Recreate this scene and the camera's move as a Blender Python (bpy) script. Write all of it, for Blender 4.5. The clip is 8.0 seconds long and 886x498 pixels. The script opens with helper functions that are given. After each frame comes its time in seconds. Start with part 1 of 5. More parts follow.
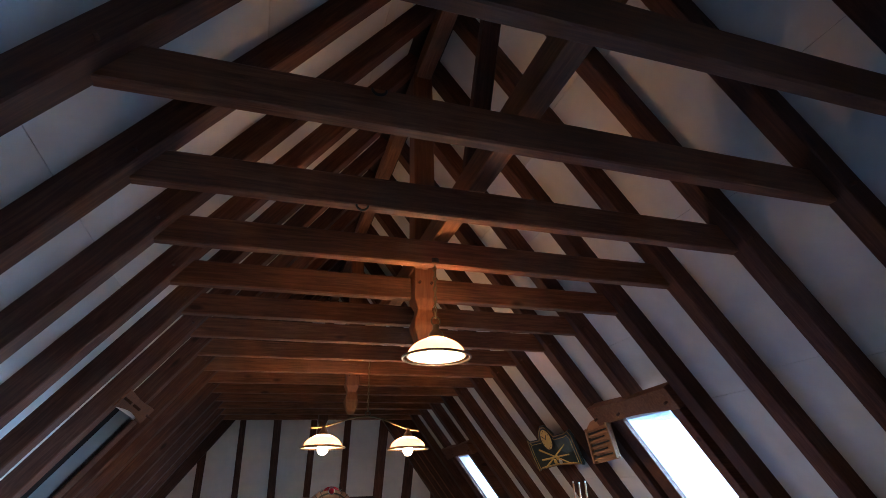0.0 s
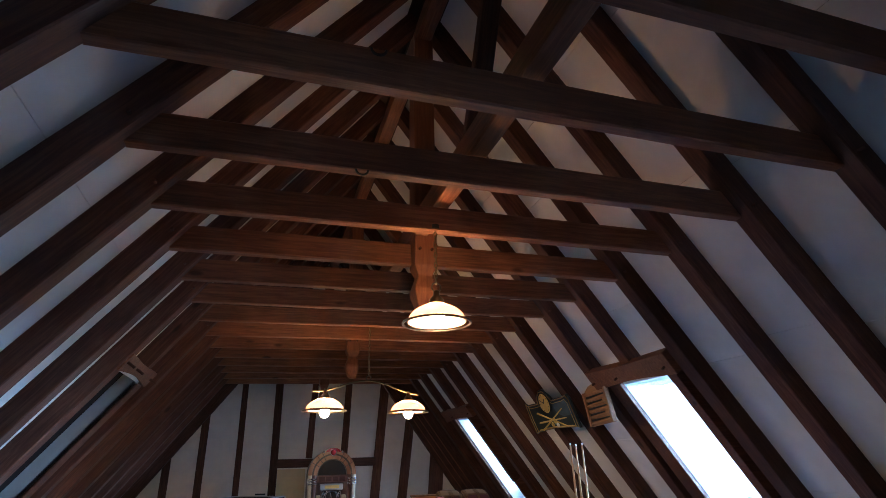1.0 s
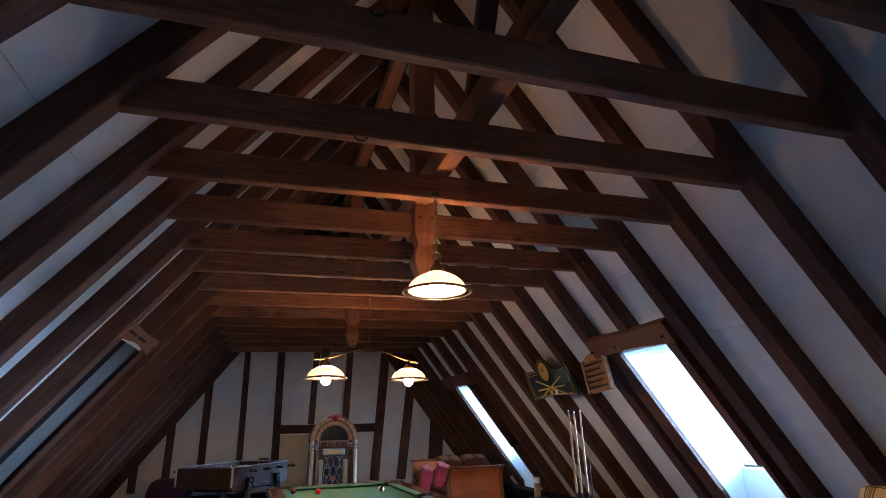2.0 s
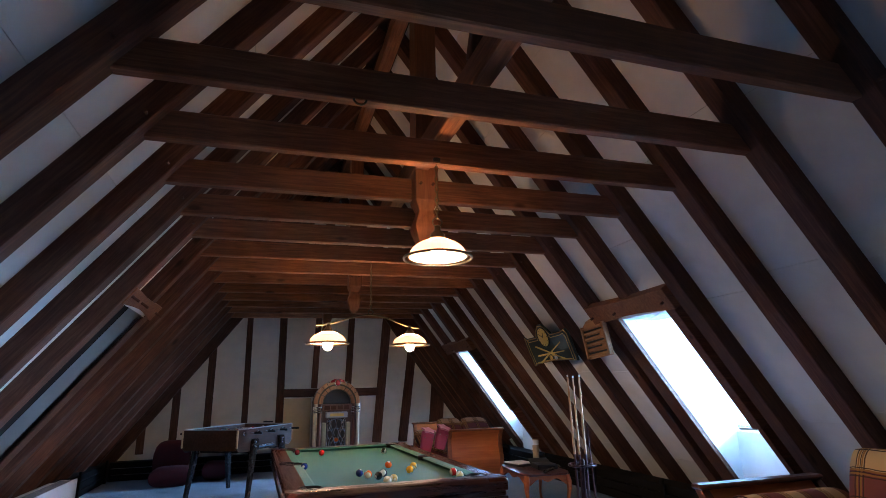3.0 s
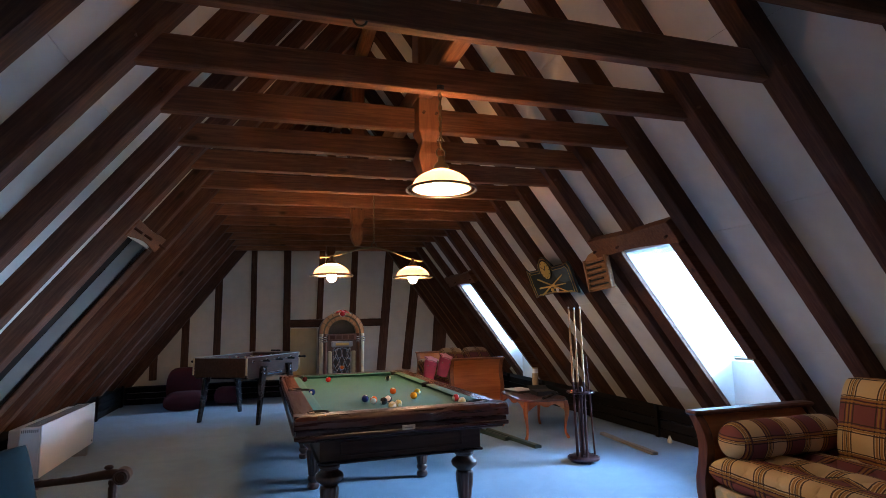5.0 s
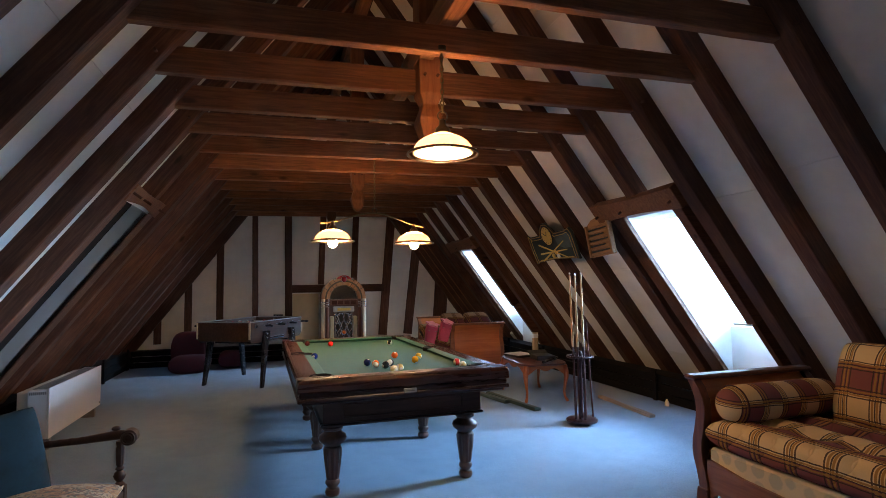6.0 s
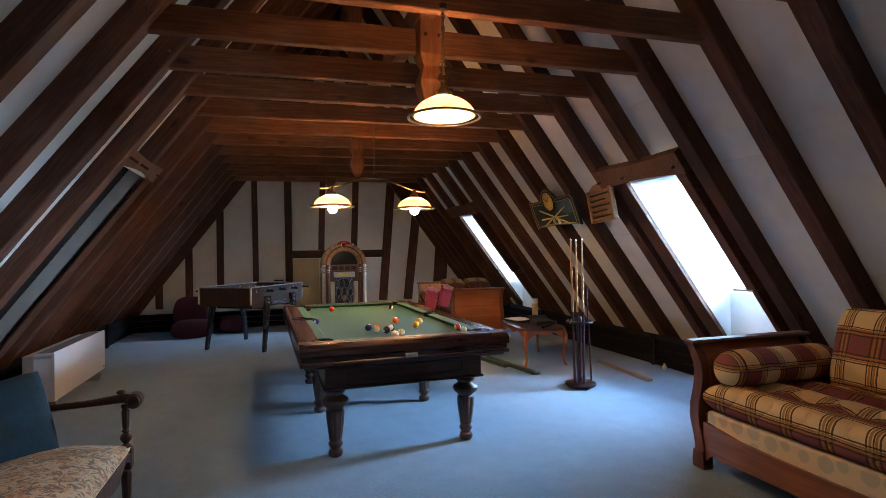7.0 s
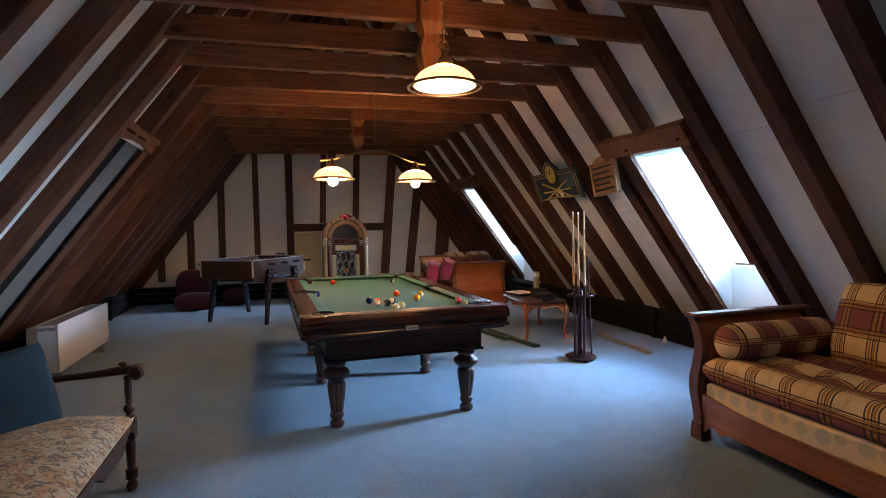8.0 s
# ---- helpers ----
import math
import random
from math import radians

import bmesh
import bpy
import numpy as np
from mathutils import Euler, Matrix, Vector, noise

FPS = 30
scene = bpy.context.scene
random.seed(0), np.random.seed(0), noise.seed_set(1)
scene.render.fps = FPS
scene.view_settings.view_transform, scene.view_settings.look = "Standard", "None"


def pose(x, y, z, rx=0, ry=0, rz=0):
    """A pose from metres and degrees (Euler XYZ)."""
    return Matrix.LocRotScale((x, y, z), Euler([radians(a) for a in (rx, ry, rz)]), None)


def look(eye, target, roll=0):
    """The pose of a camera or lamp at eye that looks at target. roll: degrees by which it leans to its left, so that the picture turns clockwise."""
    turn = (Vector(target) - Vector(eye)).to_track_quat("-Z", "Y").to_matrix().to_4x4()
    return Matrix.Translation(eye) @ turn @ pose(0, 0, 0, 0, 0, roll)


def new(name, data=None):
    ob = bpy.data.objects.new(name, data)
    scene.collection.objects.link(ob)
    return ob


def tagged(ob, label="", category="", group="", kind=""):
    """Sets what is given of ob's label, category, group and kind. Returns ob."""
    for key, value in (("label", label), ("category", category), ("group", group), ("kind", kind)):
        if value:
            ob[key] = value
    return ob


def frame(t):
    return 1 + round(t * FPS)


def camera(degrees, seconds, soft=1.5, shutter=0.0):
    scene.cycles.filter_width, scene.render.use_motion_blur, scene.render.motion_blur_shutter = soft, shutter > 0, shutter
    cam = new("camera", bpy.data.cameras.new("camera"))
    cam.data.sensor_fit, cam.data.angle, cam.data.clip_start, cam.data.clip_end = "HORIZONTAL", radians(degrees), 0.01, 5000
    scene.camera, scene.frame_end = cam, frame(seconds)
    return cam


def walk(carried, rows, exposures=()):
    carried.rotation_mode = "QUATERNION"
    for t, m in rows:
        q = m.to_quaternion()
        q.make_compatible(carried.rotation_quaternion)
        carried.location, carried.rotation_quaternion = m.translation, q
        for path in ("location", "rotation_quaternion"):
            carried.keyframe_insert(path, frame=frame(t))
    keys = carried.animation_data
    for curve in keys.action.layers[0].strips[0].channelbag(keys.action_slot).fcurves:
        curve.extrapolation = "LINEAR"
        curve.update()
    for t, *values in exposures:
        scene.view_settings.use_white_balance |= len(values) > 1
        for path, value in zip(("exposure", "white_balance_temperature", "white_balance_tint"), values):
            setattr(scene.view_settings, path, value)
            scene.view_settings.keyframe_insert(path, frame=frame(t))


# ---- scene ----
cam = camera(79.66, 8.0, 0.72)
PATH = [
    (0, (0.282, 0.262, 1.424), (0.856, 1.981, 2.270), -1.58),
    (0.5, (0.282, 0.278, 1.424), (0.865, 2.022, 2.209), -1.53),
    (1, (0.283, 0.285, 1.427), (0.871, 2.051, 2.159), -1.45),
    (1.5, (0.285, 0.297, 1.427), (0.878, 2.081, 2.108), -1.41),
    (3, (0.295, 0.325, 1.425), (0.897, 2.163, 1.933), -1.22),
    (3.5, (0.294, 0.331, 1.425), (0.898, 2.184, 1.874), -1.22),
    (4, (0.295, 0.339, 1.425), (0.900, 2.206, 1.814), -1.14),
    (4.5, (0.297, 0.350, 1.424), (0.901, 2.229, 1.750), -1.06),
    (6, (0.302, 0.379, 1.420), (0.904, 2.281, 1.557), -0.89),
    (6.5, (0.304, 0.392, 1.420), (0.904, 2.299, 1.489), -0.87),
    (7, (0.302, 0.404, 1.421), (0.904, 2.311, 1.429), -0.84),
    (7.5, (0.311, 0.413, 1.417), (0.907, 2.321, 1.375), -0.81),
    (8, (0.320, 0.424, 1.416), (0.912, 2.332, 1.325), -0.77),
]
EXPOSURES = ((0.0, 0.13, 5100, 10), (1.5, 0.08, 4980, 10), (3.0, 0.04, 5000, 10), (4.5, 0.04, 5300, 10), (6.0, 0.08, 5900, 10), (8.0, 0.10, 6250, 12))
walk(cam, [(t, look(eye, target, roll)) for t, eye, target, roll in PATH], EXPOSURES)

# ---- world and light ----
sky_world = bpy.data.worlds.new("sky")
scene.world = sky_world
sky_world.use_nodes = True
wn = sky_world.node_tree
sky = wn.nodes.new("ShaderNodeTexSky")
sky.sky_type, sky.sun_disc = "NISHITA", False
sky.sun_elevation, sky.sun_rotation = radians(40), radians(-60)
wn.links.new(sky.outputs[0], wn.nodes["Background"].inputs[0])
wn.nodes["Background"].inputs[1].default_value = 0.12

DAY = (0.46, 0.71, 1.0)


def sky_lamp(y0, y1, watts, wide=3.0):
    """The bright low sky that a roof window looks out on; the reveal cuts its light to a slanting beam."""
    d = bpy.data.lights.new("sky_light", "AREA")
    d.shape, d.size, d.size_y, d.energy, d.color = "RECTANGLE", wide, 0.55, watts, DAY
    ob = new("sky_light", d)
    middle, rise = Vector((4.18, (y0 + y1) / 2, 1.57)), radians(12.5)
    ob.matrix_world = look(middle + 3.0 * Vector((math.cos(rise), 0, math.sin(rise))), middle)
    return ob


sky_lamp(4.33, 5.02, 1640, 2.6)
sky_lamp(9.55, 10.17, 560, 1.2)
# added light through the unseen window behind the camera, brightens the near end
sky_lamp(-0.63, 0.07, 470)
BULB = 445.0

# ---- materials ----


class Nodes:
    def __init__(self, name):
        self.m = bpy.data.materials.new(name)
        self.m.use_nodes = True
        self.t = self.m.node_tree
        self.p = self.t.nodes["Principled BSDF"]

    def n(self, kind, **kw):
        node = self.t.nodes.new("ShaderNode" + kind)
        for key, value in kw.items():
            node.inputs[key.replace("_", " ")].default_value = value
        return node

    def l(self, a, b):
        self.t.links.new(a, b)

    def coords(self, stretch=(1, 1, 1), vary=True):
        tc = self.n("TexCoord")
        mp = self.n("Mapping")
        mp.inputs["Scale"].default_value = stretch
        self.l(tc.outputs["Object"], mp.inputs["Vector"])
        if vary:
            oi = self.n("ObjectInfo")
            mul = self.n("Vector" + "Math")
            mul.operation = "SCALE"
            mul.inputs[0].default_value = (13.0, 7.0, 5.0)
            self.l(oi.outputs["Random"], mul.inputs["Scale"])
            self.l(mul.outputs[0], mp.inputs["Location"])
        return mp.outputs[0]

    def ramp(self, fac, stops):
        r = self.n("ValToRGB")
        els = r.color_ramp.elements
        while len(els) < len(stops):
            els.new(0.5)
        for e, (at, c) in zip(els, stops):
            e.position, e.color = at, (*c, 1)
        self.l(fac, r.inputs[0])
        return r.outputs[0]

    def math(self, op, a, b=None, c=None):
        node = self.n("Math")
        node.operation = op
        for i, v in enumerate((a, b, c)):
            if v is None:
                continue
            if isinstance(v, (int, float)):
                node.inputs[i].default_value = v
            else:
                self.l(v, node.inputs[i])
        return node.outputs[0]

    def mix(self, fac, a, b, blend="MIX"):
        node = self.n("Mix")
        node.data_type, node.blend_type = "RGBA", blend
        for slot, v in ((0, fac), (6, a), (7, b)):
            if isinstance(v, (int, float)):
                node.inputs[slot].default_value = v
            elif isinstance(v, tuple):
                node.inputs[slot].default_value = (*v, 1)
            else:
                self.l(v, node.inputs[slot])
        return node.outputs[2]

    def bump(self, height, strength, distance=0.01):
        b = self.n("Bump")
        b.inputs["Strength"].default_value, b.inputs["Distance"].default_value = strength, distance
        self.l(height, b.inputs["Height"])
        self.l(b.outputs[0], self.p.inputs["Normal"])

    def noise(self, vec, scale, detail=5.0, rough=0.6, distort=0.0):
        x = self.n("TexNoise", Scale=scale, Detail=detail, Roughness=rough, Distortion=distort)
        self.l(vec, x.inputs["Vector"])
        return x.outputs[0]


def wood(name, dark, mid, light, along=0, rough=0.5, grain=1.0, bump=0.25, coat=0.0, knots=False, vary=0.25, spec=0.5):
    """Sawn or polished timber; the grain runs along one axis of the piece."""
    k = Nodes(name)
    stretch = [9.0 * grain] * 3
    stretch[along] = 0.55 * grain
    v = k.coords(tuple(stretch))
    fine = k.noise(v, 3.0, 8.0, 0.65, 0.6)
    v2 = k.coords((1.3, 1.3, 1.3))
    broad = k.noise(v2, 1.6, 3.0, 0.5)
    both = k.math("MULTIPLY_ADD", fine, 0.75, k.math("MULTIPLY", broad, 0.35))
    col = k.ramp(both, [(0.33, dark), (0.52, mid), (0.74, light)])
    if knots:
        kv = [2.2] * 3
        kv[along] = 0.9
        vo = k.n("TexVoronoi", Scale=1.6)
        k.l(k.coords(tuple(kv)), vo.inputs["Vector"])
        spot = k.ramp(vo.outputs["Distance"], [(0.05, (1, 1, 1)), (0.11, (0, 0, 0))])
        col = k.mix(k.math("MULTIPLY", spot, 0.75), col, tuple(0.35 * c for c in dark))
    oi = k.n("ObjectInfo")
    hsv = k.n("HueSaturation")
    k.l(k.math("MULTIPLY_ADD", oi.outputs["Random"], 2 * vary, 1 - vary), hsv.inputs["Value"])
    k.l(col, hsv.inputs["Color"])
    k.l(hsv.outputs[0], k.p.inputs["Base Color"])
    k.l(k.math("MULTIPLY_ADD", fine, 0.3, rough - 0.12), k.p.inputs["Roughness"])
    if coat:
        k.p.inputs["Coat Weight"].default_value, k.p.inputs["Coat Roughness"].default_value = coat, 0.12
    k.p.inputs["Specular IOR Level"].default_value = spec
    k.bump(fine, bump, 0.004)
    return k.m


def plain(name, colour, rough=0.5, metal=0.0, spread=0.18, scale=20.0, bump=0.1, coat=0.0, spec=0.5):
    """Paint, metal, plastic or cloth with slight mottling at two scales."""
    k = Nodes(name)
    v = k.coords()
    a, b = k.noise(v, scale, 6.0), k.noise(v, scale * 0.12, 3.0)
    f = k.math("MULTIPLY_ADD", a, 0.5, k.math("MULTIPLY", b, 0.5))
    lo, hi = tuple(c * (1 - spread) for c in colour), tuple(min(1, c * (1 + spread)) for c in colour)
    k.l(k.ramp(f, [(0.32, lo), (0.68, hi)]), k.p.inputs["Base Color"])
    k.p.inputs["Metallic"].default_value = metal
    k.p.inputs["Specular IOR Level"].default_value = spec
    k.l(k.math("MULTIPLY_ADD", a, 0.25, max(0.02, rough - 0.12)), k.p.inputs["Roughness"])
    if coat:
        k.p.inputs["Coat Weight"].default_value = coat
    if bump:
        k.bump(a, bump, 0.003)
    return k.m


def plaster_board(name, colour):
    """Painted boards with faint stains and trowel relief."""
    k = Nodes(name)
    v = k.coords(vary=False)
    big, mid, fine = k.noise(v, 0.7, 4.0), k.noise(v, 5.0, 5.0), k.noise(v, 90.0, 3.0)
    f = k.math("MULTIPLY_ADD", big, 0.65, k.math("MULTIPLY", mid, 0.35))
    lo = tuple(c * 0.80 for c in colour)
    col = k.ramp(f, [(0.35, lo), (0.6, colour)])
    own = k.n("ObjectInfo")
    col = k.mix(k.math("MULTIPLY", own.outputs["Random"], 0.16), col, (0.42, 0.40, 0.36))
    k.l(col, k.p.inputs["Base Color"])
    k.p.inputs["Roughness"].default_value = 0.75
    k.bump(k.math("MULTIPLY_ADD", fine, 0.3, mid), 0.12, 0.004)
    return k.m


def carpet_mat(name):
    k = Nodes(name)
    v = k.coords(vary=False)
    pile, patch, worn, tuft = k.noise(v, 260.0, 3.0), k.noise(v, 7.0, 5.0), k.noise(v, 0.9, 4.0, 0.55, 0.4), k.noise(v, 85.0, 2.0)
    f = k.math("MULTIPLY_ADD", worn, 0.24, k.math("MULTIPLY_ADD", patch, 0.18, k.math("MULTIPLY_ADD", tuft, 0.46, k.math("MULTIPLY", pile, 0.12))))
    col = k.ramp(f, [(0.39, (0.060, 0.116, 0.192)), (0.5, (0.098, 0.182, 0.286)), (0.61, (0.142, 0.242, 0.368))])
    k.l(col, k.p.inputs["Base Color"])
    k.p.inputs["Roughness"].default_value = 0.95
    k.p.inputs["Sheen Weight"].default_value = 0.25
    k.bump(k.math("MULTIPLY_ADD", pile, 0.8, patch), 0.5, 0.006)
    return k.m


def plaid(name, u, v, cu=0.22, cv=0.165, wrap=None, quilt=0.0, shade=1.0, ground=(0.70, 0.52, 0.28), check=False, off=0.0, shift=0.0):
    """Woven bands of cream and wine red with gold and dark stripes; u, v: the axes of the cloth."""
    k = Nodes(name)
    tc = k.n("TexCoord")
    sep = k.n("SeparateXYZ")
    k.l(tc.outputs["Object"], sep.inputs[0])
    drift = k.math("MULTIPLY", k.noise(tc.outputs["Object"], 3.5, 3.0), 0.030)
    a = k.math("ADD", k.math("ADD", sep.outputs[u], shift), drift)
    b = k.math("SUBTRACT", k.math("ADD", sep.outputs[v], off), drift)
    if wrap is not None:
        b = k.math("SUBTRACT", b, sep.outputs[wrap])

    def within(f, lo, hi):
        return k.math("MULTIPLY", k.math("GREATER_THAN", f, lo), k.math("LESS_THAN", f, hi))

    fu, fv = k.math("FRACT", k.math("MULTIPLY_ADD", a, 1 / cu, 50.0)), k.math("FRACT", k.math("MULTIPLY_ADD", b, 1 / cv, 50.06))
    rows = within(k.math("FRACT", k.math("MULTIPLY_ADD", b, 0.5 / cv, 50.4545)), 0.0, 0.56)
    cols = within(k.math("FRACT", k.math("MULTIPLY_ADD", a, 0.5 / cu, 50.0)), 0.0, 0.5)
    if check:
        rows = k.math("ABSOLUTE", k.math("SUBTRACT", rows, cols))
    weave = k.noise(tc.outputs["Object"], 240.0, 2.0)
    fade = k.noise(tc.outputs["Object"], 6.0, 3.0)
    tone = lambda c: tuple(shade * q for q in c)  # noqa: E731
    cream, wine, gold, dark = tone(ground), tone((0.165, 0.018, 0.044)), tone((0.34, 0.17, 0.035)), tone((0.035, 0.015, 0.014))
    pale = k.mix(k.math("MULTIPLY", cols, 0.22), cream, tone((0.62, 0.38, 0.15)))
    col = k.mix(k.math("MULTIPLY", rows, 0.93), pale, wine)
    for f in (fu, fv):
        for lo, hi, c in ((0.0, 0.045, dark), (0.075, 0.135, gold), (0.145, 0.18, dark), (0.205, 0.265, gold), (0.295, 0.335, dark)):
            col = k.mix(k.math("MULTIPLY", within(f, lo, hi), 0.94), col, c)
    col = k.mix(k.math("MULTIPLY", weave, 0.15), col, tone((0.12, 0.07, 0.05)))
    col = k.mix(k.math("MULTIPLY", fade, 0.07), col, tone((0.60, 0.52, 0.42)))
    k.l(col, k.p.inputs["Base Color"])
    k.p.inputs["Roughness"].default_value = 0.9
    k.p.inputs["Specular IOR Level"].default_value = 0.2
    h = k.math("MULTIPLY_ADD", weave, 0.15, k.noise(tc.outputs["Object"], 9.0, 3.0))
    if quilt:
        seams = []
        for s in (1.0, -1.0):
            d = k.math("FRACT", k.math("MULTIPLY_ADD", k.math("MULTIPLY_ADD", b, s, a), 1 / quilt, 50.0))
            seams.append(k.math("ABSOLUTE", k.math("SUBTRACT", d, 0.5)))
        puff = k.math("MINIMUM", k.math("SUBTRACT", 0.5, seams[0]), k.math("SUBTRACT", 0.5, seams[1]))
        h = k.math("MULTIPLY_ADD", k.math("POWER", puff, 0.5), 1.6, k.math("MULTIPLY", h, 0.5))
    k.bump(h, 0.7 if quilt else 0.4, 0.02 if quilt else 0.008)
    return k.m


def ticking(name):
    """Pale bed cloth with soft round medallions."""
    k = Nodes(name)
    v = k.coords(vary=False)
    vo = k.n("TexVoronoi", Scale=9.5, Randomness=0.3)
    k.l(v, vo.inputs["Vector"])
    spot = k.ramp(k.math("MULTIPLY_ADD", k.noise(v, 40.0, 3.0), 0.16, vo.outputs["Distance"]), [(0.46, (0.9, 0.9, 0.9)), (0.54, (0, 0, 0))])
    col = k.mix(spot, (0.66, 0.55, 0.36), (0.43, 0.42, 0.32))
    col = k.mix(k.math("MULTIPLY", k.noise(v, 5.0, 4.0), 0.3), col, (0.55, 0.36, 0.17))
    k.l(col, k.p.inputs["Base Color"])
    k.p.inputs["Roughness"].default_value = 0.9
    k.bump(k.noise(v, 220.0, 2.0), 0.3, 0.003)
    return k.m


def floral(name, ground, a, b, c, scale):
    """Printed upholstery with scattered leaves and flowers."""
    k = Nodes(name)
    v = k.coords(vary=False)
    n1, n2, n3 = k.noise(v, scale, 2.0, 0.5, 2.5), k.noise(v, scale * 1.4, 2.0, 0.5, 3.0), k.noise(v, scale * 0.7, 1.0, 0.5, 1.5)
    col = k.mix(k.ramp(n3, [(0.48, (0, 0, 0)), (0.56, (0.85, 0.85, 0.85))]), ground, b)
    col = k.mix(k.ramp(n1, [(0.53, (0, 0, 0)), (0.575, (0.9, 0.9, 0.9))]), col, a)
    col = k.mix(k.ramp(n2, [(0.57, (0, 0, 0)), (0.61, (0.85, 0.85, 0.85))]), col, c)
    weave = k.noise(v, 300.0, 2.0)
    col = k.mix(k.math("MULTIPLY", weave, 0.25), col, (0.15, 0.12, 0.10))
    k.l(col, k.p.inputs["Base Color"])
    k.p.inputs["Roughness"].default_value = 0.9
    k.bump(weave, 0.3, 0.003)
    return k.m


def glow(name, colour, strength):
    k = Nodes(name)
    k.p.inputs["Base Color"].default_value = (*colour, 1)
    k.p.inputs["Emission Color"].default_value = (*colour, 1)
    k.p.inputs["Emission Strength"].default_value = strength
    return k.m


def milk_glass(name):
    k = Nodes(name)
    k.p.inputs["Base Color"].default_value = (0.88, 0.82, 0.68, 1)
    k.p.inputs["Roughness"].default_value = 0.25
    tr = k.n("BsdfTranslucent")
    tr.inputs[0].default_value = (0.96, 0.93, 0.86, 1)
    mx = k.n("MixShader")
    mx.inputs[0].default_value = 0.74
    k.l(k.p.outputs[0], mx.inputs[1])
    k.l(tr.outputs[0], mx.inputs[2])
    k.l(mx.outputs[0], k.t.nodes["Material Output"].inputs[0])
    return k.m


def clear_glass(name):
    k = Nodes(name)
    k.p.inputs["Base Color"].default_value = (0.95, 0.98, 1, 1)
    k.p.inputs["Roughness"].default_value = 0.02
    k.p.inputs["Transmission Weight"].default_value = 1.0
    return k.m


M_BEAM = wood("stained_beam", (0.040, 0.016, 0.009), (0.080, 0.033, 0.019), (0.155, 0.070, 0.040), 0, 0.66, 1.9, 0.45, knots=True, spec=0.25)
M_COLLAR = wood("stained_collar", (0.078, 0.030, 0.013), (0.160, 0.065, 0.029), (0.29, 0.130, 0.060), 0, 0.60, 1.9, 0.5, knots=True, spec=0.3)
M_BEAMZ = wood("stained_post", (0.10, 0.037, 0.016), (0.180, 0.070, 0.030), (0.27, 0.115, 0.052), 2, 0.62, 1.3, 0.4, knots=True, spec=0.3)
M_BOARD = plaster_board("white_board", (0.78, 0.748, 0.69))
M_PLASTER = plaster_board("plaster", (0.87, 0.79, 0.70))
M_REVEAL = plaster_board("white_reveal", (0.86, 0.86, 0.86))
# reveal white with shade put into its colour, for the closed window's cheeks
M_DIMREVEAL = plaster_board("dimmed_white_reveal", (0.56, 0.53, 0.47))
M_ROOF = wood("roof_boarding", (0.02, 0.012, 0.008), (0.05, 0.028, 0.018), (0.08, 0.045, 0.03), 1, 0.8)
M_CARPET = carpet_mat("blue_carpet")
M_SKIRT = plain("black_skirting", (0.008, 0.007, 0.007), 0.9, 0, 0.3, spec=0.15)
M_MAHOG = wood("dark_mahogany", (0.012, 0.005, 0.004), (0.026, 0.010, 0.007), (0.048, 0.018, 0.011), 1, 0.36, 1.2, 0.1, coat=0.25, vary=0.1)
M_MAHOGX = wood("dark_mahogany_cross", (0.012, 0.004, 0.004), (0.022, 0.008, 0.007), (0.038, 0.014, 0.011), 0, 0.26, 1.2, 0.03, coat=0.0, vary=0.1, spec=0.4)
M_APRON = wood("brown_mahogany", (0.024, 0.010, 0.007), (0.050, 0.022, 0.015), (0.085, 0.040, 0.027), 0, 0.40, 1.2, 0.1, vary=0.1, spec=0.25)
M_MAHOGZ = wood("dark_mahogany_upright", (0.028, 0.010, 0.007), (0.060, 0.025, 0.016), (0.110, 0.050, 0.032), 2, 0.34, 1.2, 0.15, coat=0.2, vary=0.1)
M_RAILTOP = wood("red_mahogany", (0.032, 0.010, 0.007), (0.060, 0.020, 0.013), (0.092, 0.033, 0.020), 1, 0.16, 1.2, 0.05, coat=0.0, vary=0.08, spec=0.4)
M_CLOTH = plain("green_baize", (0.012, 0.070, 0.053), 0.95, 0, 0.14, 160.0, 0.25)
M_CUSHION = plain("green_cushion_cloth", (0.011, 0.070, 0.050), 0.9, 0, 0.14, 160.0, 0.25)
M_BLACK = plain("black_rubber", (0.012, 0.012, 0.013), 0.5, 0, 0.3)
M_LEATHER = plain("black_pocket_leather", (0.007, 0.007, 0.007), 0.8, 0, 0.3, spec=0.15)
M_BLACKGLOSS = plain("black_lacquer", (0.013, 0.012, 0.014), 0.25, 0, 0.2)
M_DISPLAY = plain("dark_display_glass", (0.010, 0.009, 0.010), 0.14, 0, 0.1, 4.0, 0.0)
M_CHROME = plain("chrome", (0.72, 0.73, 0.75), 0.16, 1.0, 0.06, 20, 0.0)
M_STEEL = plain("dull_steel", (0.42, 0.42, 0.43), 0.4, 1.0, 0.12)
M_BRASS = plain("aged_brass", (0.42, 0.28, 0.12), 0.35, 1.0, 0.15)
M_ARM = plain("worn_brass", (0.19, 0.145, 0.085), 0.5, 1.0, 0.12)
M_BRONZE = plain("dark_bronze", (0.10, 0.07, 0.045), 0.35, 0.9, 0.2)
M_IRON = plain("dark_iron", (0.05, 0.045, 0.04), 0.5, 0.8, 0.3)
M_WHITE = plain("white_enamel", (0.60, 0.59, 0.60), 0.4, 0, 0.05, 8.0, 0.03)
M_GREYVENT = plain("grey_vent", (0.16, 0.16, 0.17), 0.5, 0, 0.2)
M_SHADE = milk_glass("cream_glass")
M_BULB = glow("lit_bulb", (1.0, 0.60, 0.28), BULB)
